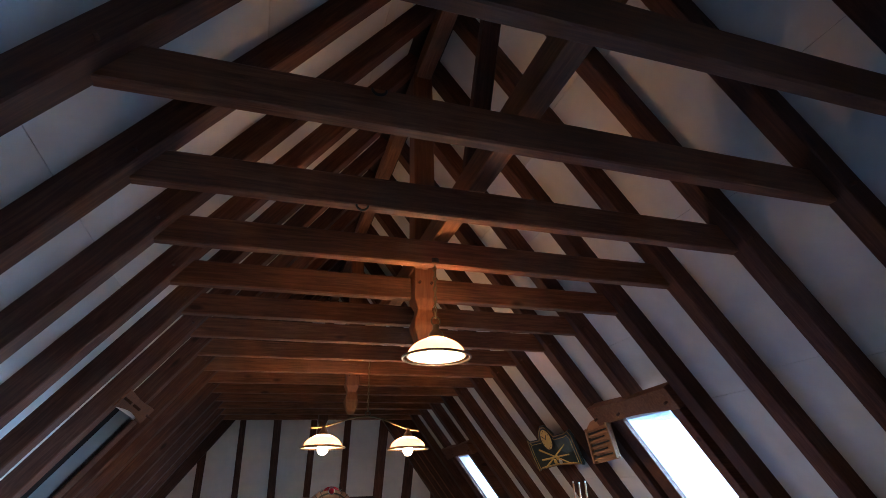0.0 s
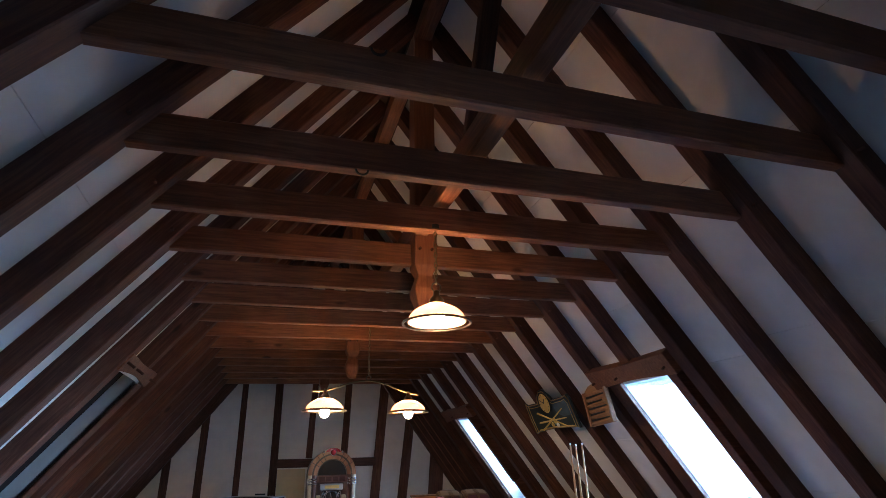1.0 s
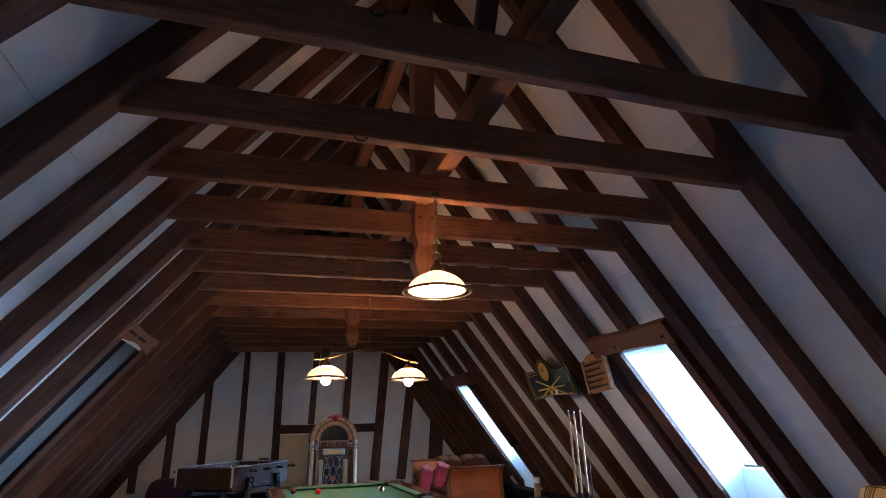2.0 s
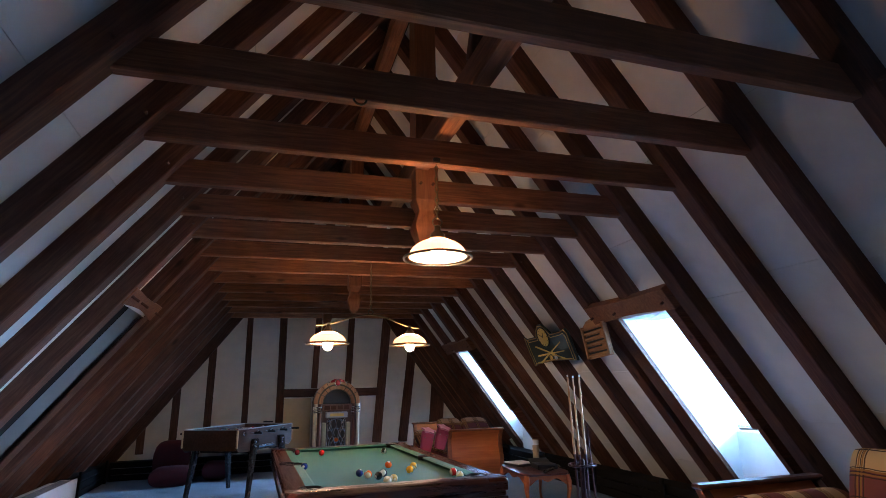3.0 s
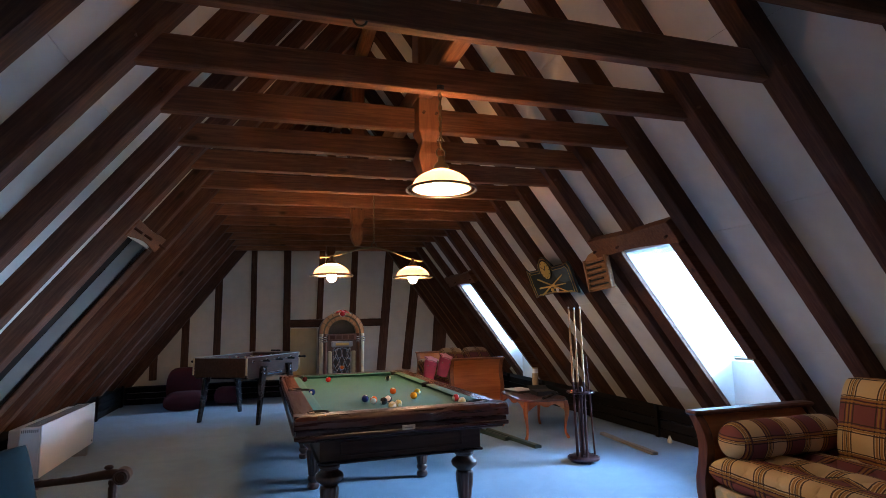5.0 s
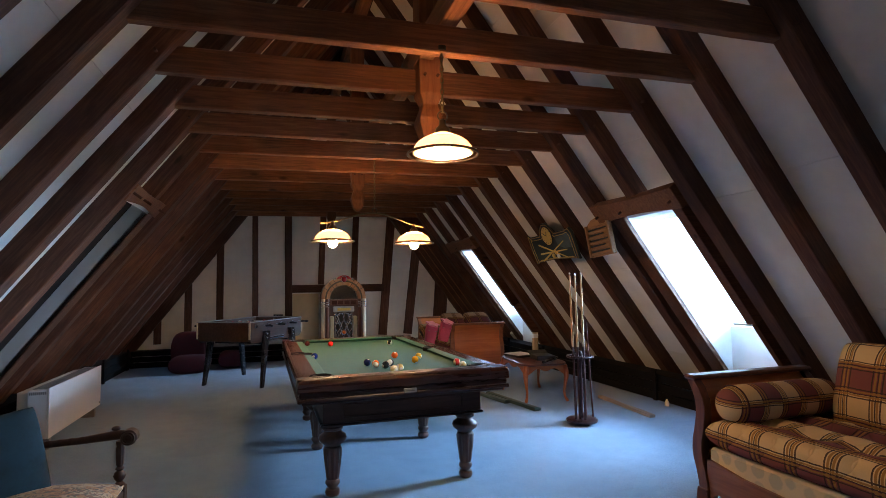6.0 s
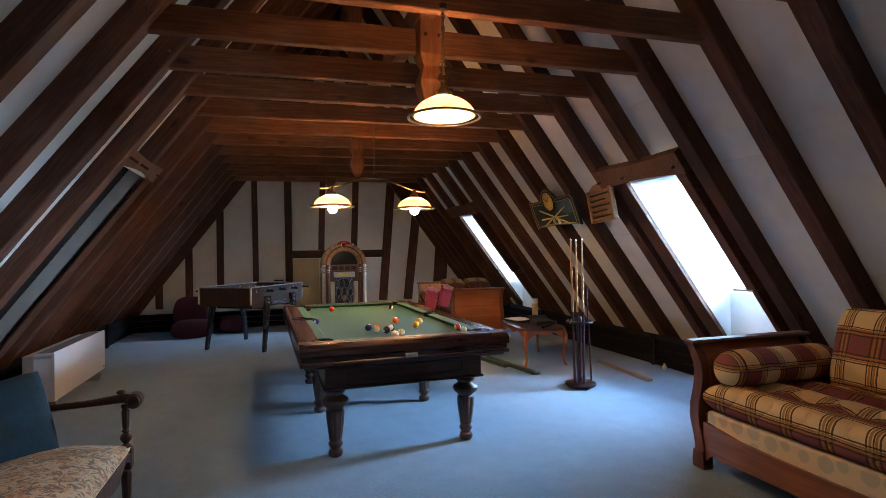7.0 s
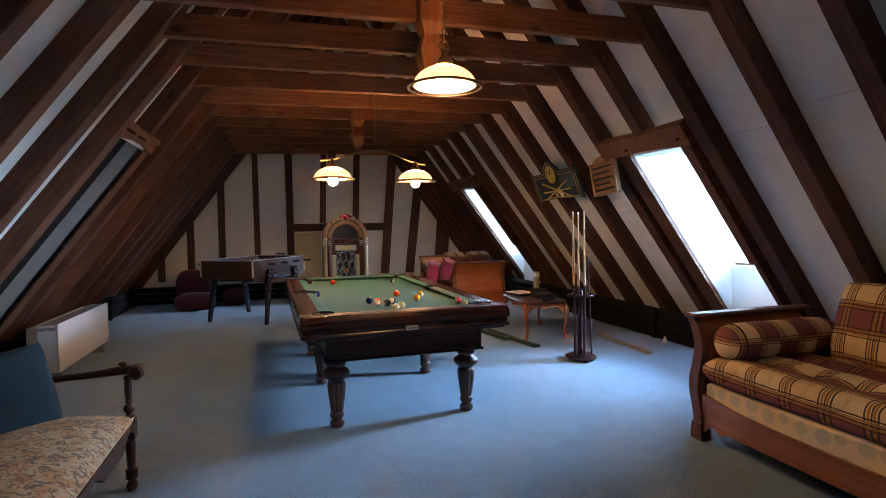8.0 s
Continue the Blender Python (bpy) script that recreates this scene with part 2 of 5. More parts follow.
# glow added to the shades' upper glass, to light the beams above
M_UPLIGHT = glow("added_uplight_glass", (1.0, 0.46, 0.14), 88.0)
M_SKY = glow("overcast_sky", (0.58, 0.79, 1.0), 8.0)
M_GLASS = clear_glass("window_glass")
# cherry in three tones: end panels lightest, near bed's posts and top rails darkest
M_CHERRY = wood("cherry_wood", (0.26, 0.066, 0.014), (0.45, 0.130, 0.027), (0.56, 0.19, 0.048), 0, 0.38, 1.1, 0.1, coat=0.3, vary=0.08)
M_CHERRYY = wood("mid_cherry_long", (0.12, 0.038, 0.013), (0.235, 0.080, 0.027), (0.34, 0.135, 0.050), 1, 0.38, 1.1, 0.1, coat=0.35, vary=0.08)
M_CHERRYZ = wood("darkest_cherry_upright", (0.055, 0.017, 0.009), (0.105, 0.034, 0.017), (0.17, 0.060, 0.028), 2, 0.44, 1.1, 0.1, coat=0.08, vary=0.08, spec=0.35)
M_HONEY = wood("honey_wood", (0.20, 0.042, 0.006), (0.32, 0.075, 0.011), (0.42, 0.115, 0.020), 0, 0.4, 1.1, 0.1, coat=0.3, vary=0.08)
M_PLAID = plaid("plaid_top", 1, 0, 0.22, 0.165, 2, 0.21)
M_PLAIDB = plaid("plaid_bolster", 0, 2, 0.15, 0.13, check=True, shift=-0.09)
# far cushions' plaid: every tone scaled down, the dimness put into the colour
M_PLAIDDIM = plaid("dim_plaid", 0, 1, 0.20, 0.165, shade=0.55, ground=(0.62, 0.42, 0.24))
M_TICK = ticking("pale_ticking")
M_PINKPALE = plain("pale_pink_felt", (0.66, 0.27, 0.38), 0.9, 0, 0.15, 40.0, 0.2)
M_FLORAL = floral("floral_cloth", (0.34, 0.27, 0.17), (0.075, 0.072, 0.055), (0.30, 0.165, 0.060), (0.17, 0.075, 0.045), 15.0)
M_OAKDARK = wood("dark_carved_oak", (0.014, 0.006, 0.004), (0.030, 0.012, 0.008), (0.055, 0.023, 0.015), 2, 0.42, 1.3, 0.3, coat=0.0, vary=0.1, spec=0.3)
M_TEAL = plain("teal_velvet", (0.009, 0.023, 0.031), 0.85, 0, 0.5, 16.0, 0.9, spec=0.2)
M_RED = plain("red_cloth", (0.075, 0.005, 0.008), 0.9, 0, 0.3, 12.0, 0.3)
M_PINK = plain("pink_plush", (0.36, 0.055, 0.14), 0.85, 0, 0.2, 40.0, 0.3)
M_CREAM = plain("cream_plastic", (0.66, 0.57, 0.40), 0.3, 0, 0.1, 12.0, 0.02)
M_ORANGE_W = wood("walnut_arch", (0.20, 0.075, 0.028), (0.36, 0.150, 0.058), (0.52, 0.26, 0.12), 2, 0.35, 1.0, 0.08, coat=0.4, vary=0.05)
M_ORANGEJEWEL = plain("orange_plastic", (0.55, 0.13, 0.02), 0.2, 0, 0.1)
M_MAHOGRED = wood("red_brown_lacquer", (0.060, 0.018, 0.010), (0.105, 0.034, 0.018), (0.15, 0.055, 0.030), 2, 0.32, 1.0, 0.08, coat=0.4, vary=0.05)
M_OLIVE = plain("pale_olive_plastic", (0.50, 0.47, 0.30), 0.35, 0, 0.1, 12.0, 0.02)
M_REDGLOSS = plain("red_plastic", (0.34, 0.015, 0.02), 0.2, 0, 0.1)
M_FOOS = wood("walnut_laminate", (0.022, 0.011, 0.007), (0.043, 0.021, 0.013), (0.075, 0.040, 0.025), 1, 0.5, 1.3, 0.05, coat=0.0, vary=0.05, spec=0.2)
M_TABLETOP = wood("dark_red_tabletop", (0.040, 0.009, 0.005), (0.085, 0.020, 0.010), (0.13, 0.036, 0.017), 1, 0.28, 1.0, 0.08, coat=0.6, vary=0.05)
M_RACK = wood("tan_rack_wood", (0.20, 0.095, 0.042), (0.30, 0.155, 0.070), (0.40, 0.22, 0.105), 0, 0.5, 1.1, 0.1, vary=0.08, spec=0.3)
M_PALE = wood("pale_maple", (0.30, 0.165, 0.075), (0.41, 0.235, 0.115), (0.50, 0.31, 0.165), 2, 0.5, 1.3, 0.05, coat=0.0, vary=0.08, spec=0.2)
M_CUEDARK = wood("dark_cue_butt", (0.015, 0.008, 0.008), (0.035, 0.014, 0.012), (0.06, 0.02, 0.018), 2, 0.4, 1.3, 0.05, coat=0.0, spec=0.2)
M_GREENPAINT = plain("dull_green_paint", (0.018, 0.036, 0.029), 0.6, 0, 0.25, 14.0)
M_WEATHERED = wood("weathered_plank", (0.09, 0.075, 0.06), (0.22, 0.19, 0.155), (0.38, 0.33, 0.28), 0, 0.8, 1.2, 0.5)
M_PLAQUE = plain("dark_green_plaque", (0.011, 0.020, 0.019), 0.35, 0, 0.6, 9.0)
M_SCENE = plain("blue_grey_paint", (0.055, 0.085, 0.105), 0.5, 0, 0.6, 14.0)
M_YELLOW = plain("yellow_dial", (0.62, 0.42, 0.10), 0.5, 0, 0.12)
M_BEIGE = plain("beige_board", (0.62, 0.47, 0.28), 0.7, 0, 0.1, 6.0)
M_CARD = plain("cardboard", (0.36, 0.27, 0.18), 0.85, 0, 0.15)
M_PAPER = plain("white_paper", (0.72, 0.73, 0.76), 0.6, 0, 0.04)

# ---- mesh builders ----


class Shape:
    """A bmesh with the primitives of this scene."""

    def __init__(self):
        self.bm = bmesh.new()

    def _add(self, verts, faces, bevel=0.0, m=None):
        vs = [self.bm.verts.new(v) for v in verts]
        fs = [self.bm.faces.new([vs[i] for i in f]) for f in faces]
        if bevel:
            edges = list({e for f in fs for e in f.edges})
            got = bmesh.ops.bevel(self.bm, geom=edges, offset=bevel, segments=1, affect="EDGES")
            vs = list({v for v in vs if v.is_valid} | set(got["verts"]))
        if m is not None:
            for v in vs:
                v.co = m @ v.co
        return vs

    def box(self, x0, x1, y0, y1, z0, z1, bevel=0.0, m=None):
        v = [(x, y, z) for x in (x0, x1) for y in (y0, y1) for z in (z0, z1)]
        f = [(0, 1, 3, 2), (4, 6, 7, 5), (0, 4, 5, 1), (2, 3, 7, 6), (0, 2, 6, 4), (1, 5, 7, 3)]
        self._add(v, f, bevel, m)
        return self

    def prism(self, poly, a0, a1, axis="y", bevel=0.0, m=None):
        """A polygon in the two other axes, in order, drawn out along one axis."""
        def at(p, a):
            return {"x": (a, p[0], p[1]), "y": (p[0], a, p[1]), "z": (p[0], p[1], a)}[axis]
        n = len(poly)
        v = [at(p, a0) for p in poly] + [at(p, a1) for p in poly]
        f = [tuple(range(n)), tuple(range(2 * n - 1, n - 1, -1))] + [(i, i + n, (i + 1) % n + n, (i + 1) % n) for i in range(n)]
        self._add(v, f, bevel, m)
        return self

    def lathe(self, rz, seg=20, cx=0.0, cy=0.0, m=None, flutes=0, depth=0.0, span=(0, 0), square=False):
        """A turned shape round z, from rows of radius and height."""
        seg = 4 if square else seg
        v, off = [], math.pi / 4 if square else 0.0
        for r, z in rz:
            for i in range(seg):
                a = 2 * math.pi * i / seg + off
                q = r * (math.sqrt(2) if square else 1)
                if flutes and span[0] <= z <= span[1]:
                    q *= 1 - depth * (0.5 + 0.5 * math.cos(flutes * a))
                v.append((cx + q * math.cos(a), cy + q * math.sin(a), z))
        f = []
        for j in range(len(rz) - 1):
            for i in range(seg):
                k = (i + 1) % seg
                f.append((j * seg + i, j * seg + k, (j + 1) * seg + k, (j + 1) * seg + i))
        f.append(tuple(range(seg - 1, -1, -1)))
        f.append(tuple((len(rz) - 1) * seg + i for i in range(seg)))
        self._add(v, f, 0, m)
        return self

    def tube(self, pts, r, seg=8, closed=False, m=None):
        """A round bar through points; r: one radius or one for each point."""
        pts = [Vector(p) for p in pts]
        rs = [r] * len(pts) if isinstance(r, (int, float)) else r
        v, n = [], len(pts)
        side = None
        for i, p in enumerate(pts):
            a = pts[i - 1] if (i or closed) else p
            b = pts[(i + 1) % n] if (i < n - 1 or closed) else p
            d = (b - a).normalized()
            if side is None:
                side = d.orthogonal().normalized()
            side = (side - side.dot(d) * d).normalized()
            up = d.cross(side)
            for j in range(seg):
                t = 2 * math.pi * j / seg
                v.append(p + rs[i] * (math.cos(t) * side + math.sin(t) * up))
        f = []
        for i in range(n if closed else n - 1):
            for j in range(seg):
                k, q = (j + 1) % seg, (i + 1) % n
                f.append((i * seg + j, i * seg + k, q * seg + k, q * seg + j))
        if not closed:
            f += [tuple(range(seg - 1, -1, -1)), tuple((n - 1) * seg + j for j in range(seg))]
        self._add(v, f, 0, m)
        return self

    def ball(self, c, r, seg=16, rings=10, squash=(1, 1, 1)):
        rows = [(max(1e-4, r * math.sin(math.pi * i / rings)), -r * math.cos(math.pi * i / rings)) for i in range(rings + 1)]
        self.lathe(rows, seg, m=Matrix.Translation(c) @ Matrix.Diagonal((*squash, 1)))
        return self

    def pad(self, w, d, h, power=3.5, n=14, m=None, puff=0.0, tufts=(), slack=0.0):
        """A stuffed cushion: a rounded block about the origin."""
        v, f = [], []
        us = [math.sin(math.pi / 2 * (2 * i / n - 1)) for i in range(n + 1)]
        for side in (1, -1):
            for a in us:
                for b in us:
                    e = max(0.0, (1 - abs(a) ** power)) ** (1 / 2.4) * max(0.0, (1 - abs(b) ** power)) ** (1 / 2.4)
                    z = side * h / 2 * (e * (1 - puff) + puff * math.sqrt(max(0, e)))
                    for ta, tb in tufts:
                        z -= side * 0.22 * h * math.exp(-((a - ta) ** 2 + (b - tb) ** 2) / 0.012)
                    q = 1 - slack * (a * b) ** 4
                    wob = slack * 0.05 * noise.noise(Vector((a * 2.3, b * 2.3, w * 7 + d)))
                    v.append(((a * q + wob) * w / 2, (b * q + wob) * d / 2, z + wob * h))
        s = (n + 1) ** 2
        for q in range(2):
            for i in range(n):
                for j in range(n):
                    k = q * s + i * (n + 1) + j
                    face = (k, k + n + 1, k + n + 2, k + 1)
                    f.append(face if q == 0 else face[::-1])
        vs = self._add(v, f, 0, m)
        bmesh.ops.remove_doubles(self.bm, verts=vs, dist=1e-5)
        return self


def part(name, shape, material, parent=None, label="", smooth=0, at=None):
    """Links a shape as one mesh, under a thing or a part."""
    bmesh.ops.recalc_face_normals(shape.bm, faces=shape.bm.faces)
    me = bpy.data.meshes.new(name)
    shape.bm.to_mesh(me)
    shape.bm.free()
    me.materials.append(material)
    if smooth:
        for p in me.polygons:
            p.use_smooth = True
        me.set_sharp_from_angle(angle=radians(smooth))
    ob = new(name, me)
    if parent is not None:
        ob.parent = parent
    if at is not None:
        ob.matrix_basis = at
    if label:
        tagged(ob, label)
    return ob


def thing(name, label, category, at=None, group="", kind=""):
    ob = new(name)
    ob.empty_display_size = 0.1
    if at is not None:
        ob.matrix_basis = at
    return tagged(ob, label, category, group, kind)


def timber(length, w, d, seed, bow=0.004, bevel=0.008):
    """A sawn beam along x from 0 to length, y over -w/2..w/2, z over 0..d, with worn edges and slight wander."""
    s = Shape()
    n = max(4, int(length / 0.35))
    ring = [(-w / 2 + bevel, 0), (w / 2 - bevel, 0), (w / 2, bevel), (w / 2, d - bevel), (w / 2 - bevel, d), (-w / 2 + bevel, d), (-w / 2, d - bevel), (-w / 2, bevel)]
    v = []
    for i in range(n + 1):
        x = length * i / n
        for j, (y, z) in enumerate(ring):
            q = Vector((x * 1.7 + seed * 9.1, j * 3.3, seed))
            v.append((x, y + bow * noise.noise(q), z + bow * noise.noise(q + Vector((0, 0, 40)))))
    f = [tuple(range(7, -1, -1)), tuple(n * 8 + j for j in range(8))]
    for i in range(n):
        for j in range(8):
            k = (j + 1) % 8
            f.append((i * 8 + j, i * 8 + k, (i + 1) * 8 + k, (i + 1) * 8 + j))
    s._add(v, f)
    return s


def axes(origin, x, y, z):
    """A pose from an origin and three axes."""
    m = Matrix.Identity(4)
    for i, c in enumerate((x, y, z, origin)):
        for j in range(3):
            m[j][i] = c[j]
    return m


# ---- the attic's setting out ----
MID, HALF, RUN = 1.377, 3.903, 0.748         # middle line, half width at the floor, run over rise
LEN = math.hypot(1, RUN)                   # slope length for a metre of height
BAY, COLLAR = 0.701, 2.836                 # usual truss spacing, underside of the collars
SOUTH, NORTH = -1.60, 11.60
K0, K1 = -8, 10
RAFTER_W, RAFTER_D = 0.142, 0.150
BACK = RAFTER_D + 0.024
RIDGE = HALF / RUN


# the north face of each truss; the carpenters' spacing wanders by a few centimetres
TRUSS = {-4: 1.39, -3: 2.057, -2: 2.742, -1: 3.411, 0: 4.099, 1: 4.783, 2: 5.451, 3: 6.176, 4: 6.902, 5: 7.609, 6: 8.329, 7: 9.035, 8: 9.736, 9: 10.442}


def truss_y(k):
    return TRUSS[k] if k in TRUSS else TRUSS[-4] + BAY * (k + 4) if k < -4 else TRUSS[9] + BAY * (k - 9)


def slope(side, y, z=0.0, d=0.0):
    """A pose on a roof slope: x up the slope, z outwards; side 1 is the window side."""
    u = Vector((-side * RUN, 0, 1)) / LEN
    n = Vector((side, 0, RUN)) / LEN
    o = Vector((MID + side * HALF, y, 0)) + u * z * LEN + n * d
    return axes(o, u, n.cross(u), n)


def slab(shape, side, y0, y1, z0, z1, d0, d1, bevel=0.0):
    """A board on a slope between two heights, from depth d0 to d1 outwards."""
    m = slope(side, 0)
    s = -side
    a, b = sorted((s * y0, s * y1))
    shape.box(z0 * LEN, z1 * LEN, a, b, d0, d1, bevel, m)


# ---- floor and walls ----
f = Shape()
f.box(MID - HALF - 0.42, MID + HALF + 0.42, SOUTH - 0.2, NORTH + 0.2, -0.12, 0.0)
tagged(part("floor", f, M_CARPET), "blue-grey fitted carpet over the attic floor", "floor", kind="structure")

# the third east window, behind the camera, is unseen and added for its light
DORMERS = ((1, 4.33, 5.02), (1, 9.55, 10.17), (1, -0.63, 0.07), (-1, 5.52, 6.235))
D_LOW = 0.30
D_TOPS = {1: 2.10, -1: 2.18}
for side, nm in ((1, "roof_east"), (-1, "roof_west")):
    s = Shape()
    D_TOP = D_TOPS[side]
    cuts = sorted((a - 0.04, b + 0.04) for q, a, b in DORMERS if q == side)
    y = SOUTH - 0.2
    for a, b in cuts:
        slab(s, side, y, a, -0.15, RIDGE + 0.45, BACK, BACK + 0.18)
        slab(s, side, a, b, -0.15, D_LOW, BACK, BACK + 0.18)
        slab(s, side, a, b, D_TOP, RIDGE + 0.45, BACK, BACK + 0.18)
        y = b
    slab(s, side, y, NORTH + 0.2, -0.15, RIDGE + 0.45, BACK, BACK + 0.18)
    tagged(part(nm, s, M_ROOF), "dark boarded underside of the pitched roof", "roof", kind="structure")
    # painted panels between the rafters
    lining = tagged(new("lining_east" if side > 0 else "lining_west"), "off-white painted panels with thin joints between the rafters", "roof lining", kind="structure")
    rng = random.Random(5 + side)
    for k in range(K0, K1 + 2):
        a, b = truss_y(k - 1) - 0.02, truss_y(k) - RAFTER_W + 0.02
        a, b = max(a, SOUTH), min(b, NORTH)
        if b - a < 0.05:
            continue
        first = 2.62 if side < 0 else 2.1 + rng.random() * 1.1
        stops = [0.0] + [z for z in (first - 2.06, first - 1.03, first, first + 1.03, first + 2.06) if 0.25 < z < RIDGE - 0.2] + [RIDGE - 0.05]
        cut = any(w == side and p < b - 0.02 and q + 0.35 > a + 0.05 for w, p, q in DORMERS)
        for z0, z1 in zip(stops, stops[1:]):
            lo, hi = z0 + 0.0008, z1 - 0.0008
            for p, q in ((lo, min(hi, D_LOW)), (max(lo, D_TOP), hi)) if cut else ((lo, hi),):
                if q - p > 0.02:
                    s = Shape()
                    slab(s, side, a, b, p, q, (RAFTER_D if k < 9 else 0.115) + rng.random() * 0.003, BACK - 0.001, 0.002)
                    part("panel", s, M_BOARD, lining)

# gable walls
for y0, y1, nm in ((NORTH, NORTH + 0.2, "wall_north"), (SOUTH - 0.2, SOUTH, "wall_south")):
    s = Shape()
    h, e = RIDGE + 0.43, HALF + 0.30
    s.prism([(MID - e, -0.1), (MID + e, -0.1), (MID, h)], y0, y1, "y")
    w = tagged(part(nm, s, M_PLASTER), "off-white plaster gable wall between dark studs", "wall", kind="structure")
    if nm == "wall_north":
        north = w

# studs of the north gable; lower end x, upper end x
for xa, xb, z0, z1, w in ((-1.80, -1.80, 0.40, 1.12, 0.13), (-1.28, -1.28, 0.40, 1.85, 0.13), (-0.72, -0.72, 0.40, 2.55, 0.13), (-0.065, -0.085, 0.40, 3.1, 0.11),
                          (0.57, 0.55, 0.40, 3.4, 0.14), (1.205, 1.265, 1.48, 3.3, 0.12), (1.875, 1.945, 1.48, 3.3, 0.13), (2.478, 2.70, 0.40, 3.1, 0.185),
                          (3.02, 3.28, 0.40, 2.70, 0.19), (3.72, 3.80, 0.40, 1.5, 0.30), (4.28, 4.28, 0.40, 1.30, 0.13)):
    run = Vector((xb - xa, 0, z1 - z0))
    u = run.normalized()
    part("stud", timber(run.length, w, 0.03, xa + 7, 0.006), M_BEAM, north, "", 0, axes((xa, NORTH, z0), u, Vector((0, 1, 0)).cross(u) * -1, (0, -1, 0)))
part("mid_rail", timber(1.88, 0.155, 0.032, 3.3, 0.005), M_BEAM, north, "", 0, axes((0.63, NORTH, 1.397), (1, 0, 0), (0, 0, 1), (0, -1, 0)))

# low dark ledge of boards along three walls
for nm, pos, ang, ln in (("baseboard_east", (4.70, SOUTH), 90, NORTH - SOUTH), ("baseboard_west", (-2.20, NORTH), -90, NORTH - SOUTH), ("baseboard_north", (4.70, NORTH - 0.25), 180, 6.89)):
    base = tagged(new(nm), "black-painted low boarded ledge along the foot of the wall", "baseboard", kind="structure")
    base.matrix_basis = pose(pos[0], pos[1], 0, 0, 0, ang)
    for i in range(3):
        s = Shape()
        s.box(0, ln, -0.30 if i == 2 else -0.06, 0.0 - 0.012 * i, 0.005 + 0.103 * i, 0.100 + 0.103 * i, 0.006)
        part("board", s, M_SKIRT, base)
    for i in range(int(ln / 1.4)):
        s = Shape()
        s.box(0.4 + 1.4 * i, 0.46 + 1.4 * i, 0.002, 0.03, 0, 0.37, 0.005)
        part("ledge_post", s, M_SKIRT, base)

# ---- roof windows ----
def roof_window(side, y0, y1, lit):
    nm = "window_%d" % (1 + len([o for o in scene.objects if o.name.startswith("window_") and o.parent is None]))
    root = tagged(new(nm), "bright roof window in a deep white reveal" if lit else "roof window with its dark shutter closed", "window", kind="structure")
    X = lambda x: MID + side * (x - MID)  # noqa: E731

    def plane_x(z, d=0.0):
        return MID + HALF - RUN * z + d * LEN
    lip = 0.055
    far_edge = next(truss_y(k) for k in range(K0, K1 + 2) if truss_y(k) - RAFTER_W > y1 + 0.05) - RAFTER_W - 0.002
    if not lit:
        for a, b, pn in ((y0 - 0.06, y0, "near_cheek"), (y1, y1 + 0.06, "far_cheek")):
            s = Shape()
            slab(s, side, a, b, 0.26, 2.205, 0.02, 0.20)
            part(pn, s, M_DIMREVEAL, root)
        s = Shape()
        slab(s, side, y0, y1, 2.17, 2.205, 0.02, 0.20)
        part("top_lining", s, M_REVEAL, root)
        s = Shape()
        slab(s, side, y0, y1, 0.25, 2.169, 0.165, 0.195)
        part("shutter", s, M_SKIRT, root, "black closed shutter")
    else:
        for a, b, pn in ((y0 - 0.06, y0, "near_cheek"), (y1, y1 + 0.06, "far_cheek")):
            s = Shape()
            s.prism([(X(plane_x(2.10, lip)), 2.10), (X(plane_x(2.10, 0.42)), 2.10), (X(plane_x(0.28, 0.42)), 0.28), (X(plane_x(0.28, lip)), 0.28)], a, b, "y")
            part(pn, s, M_REVEAL, root)
        s = Shape()
        s.prism([(X(plane_x(2.085, lip)), 2.085), (X(plane_x(2.085, 0.42)), 2.085), (X(plane_x(2.13, 0.42)), 2.13), (X(plane_x(2.13, lip)), 2.13)], y0, y1, "y")
        part("top_lining", s, M_REVEAL, root)
        s = Shape()
        s.box(*sorted((X(5.06), X(5.18))), y0, y1, 0.24, 0.93)
        part("apron", s, M_REVEAL, root)
        s = Shape()
        s.box(*sorted((X(plane_x(0.28, lip)), X(5.06))), y0, y1, 0.22, 0.28)
        part("bottom_lining", s, M_REVEAL, root)
        # sash along the slope of the glass
        a, b = Vector((X(3.915), 0, 2.085)), Vector((X(5.085), 0, 0.955))
        u = (b - a).normalized()
        m = axes(a, u, (0, 1, 0), u.cross(Vector((0, 1, 0))))
        ln = (b - a).length
        fr = Shape()
        for p in ((0, 0.010, y0, y1), (ln - 0.010, ln, y0, y1)):
            fr.box(*p, 0.006, 0.015, 0.002, m)
        part("window_frame", fr, M_REVEAL, root)
        s = Shape()
        s.box(0.010, ln - 0.010, y0, y1, 0.008, 0.013, 0, m)
        part("pane", s, M_GLASS, root).visible_shadow = False
    # timber trimmers, casing and header round the opening
    near, top = y0 - (0.11 if lit else 0.06), 2.08 if lit else 2.165
    for a, b, z0, z1 in ((near, y0, 1.0, top), (near, y0 - 0.05, 0.02, 0.995)):
        s = Shape()
        slab(s, side, a, b, z0, z1, 0.014, BACK - 0.004, 0.006)
        part("trimmer", s, M_BEAM, root)
    s = Shape()
    slab(s, side, y1, y1 + 0.20, 0.02, top, 0.010, lip, 0.006)
    part("casing", s, M_BEAM, root)
    s = Shape()
    slab(s, side, y1 - 0.014, y1 + 0.014, 0.02, top, -0.006, 0.012, 0.005)
    part("casing_bead", s, M_BEAM, root)
    s = Shape()
    slab(s, side, y1 + 0.203, far_edge, 0.02, top, 0.075, BACK - 0.004, 0.004)
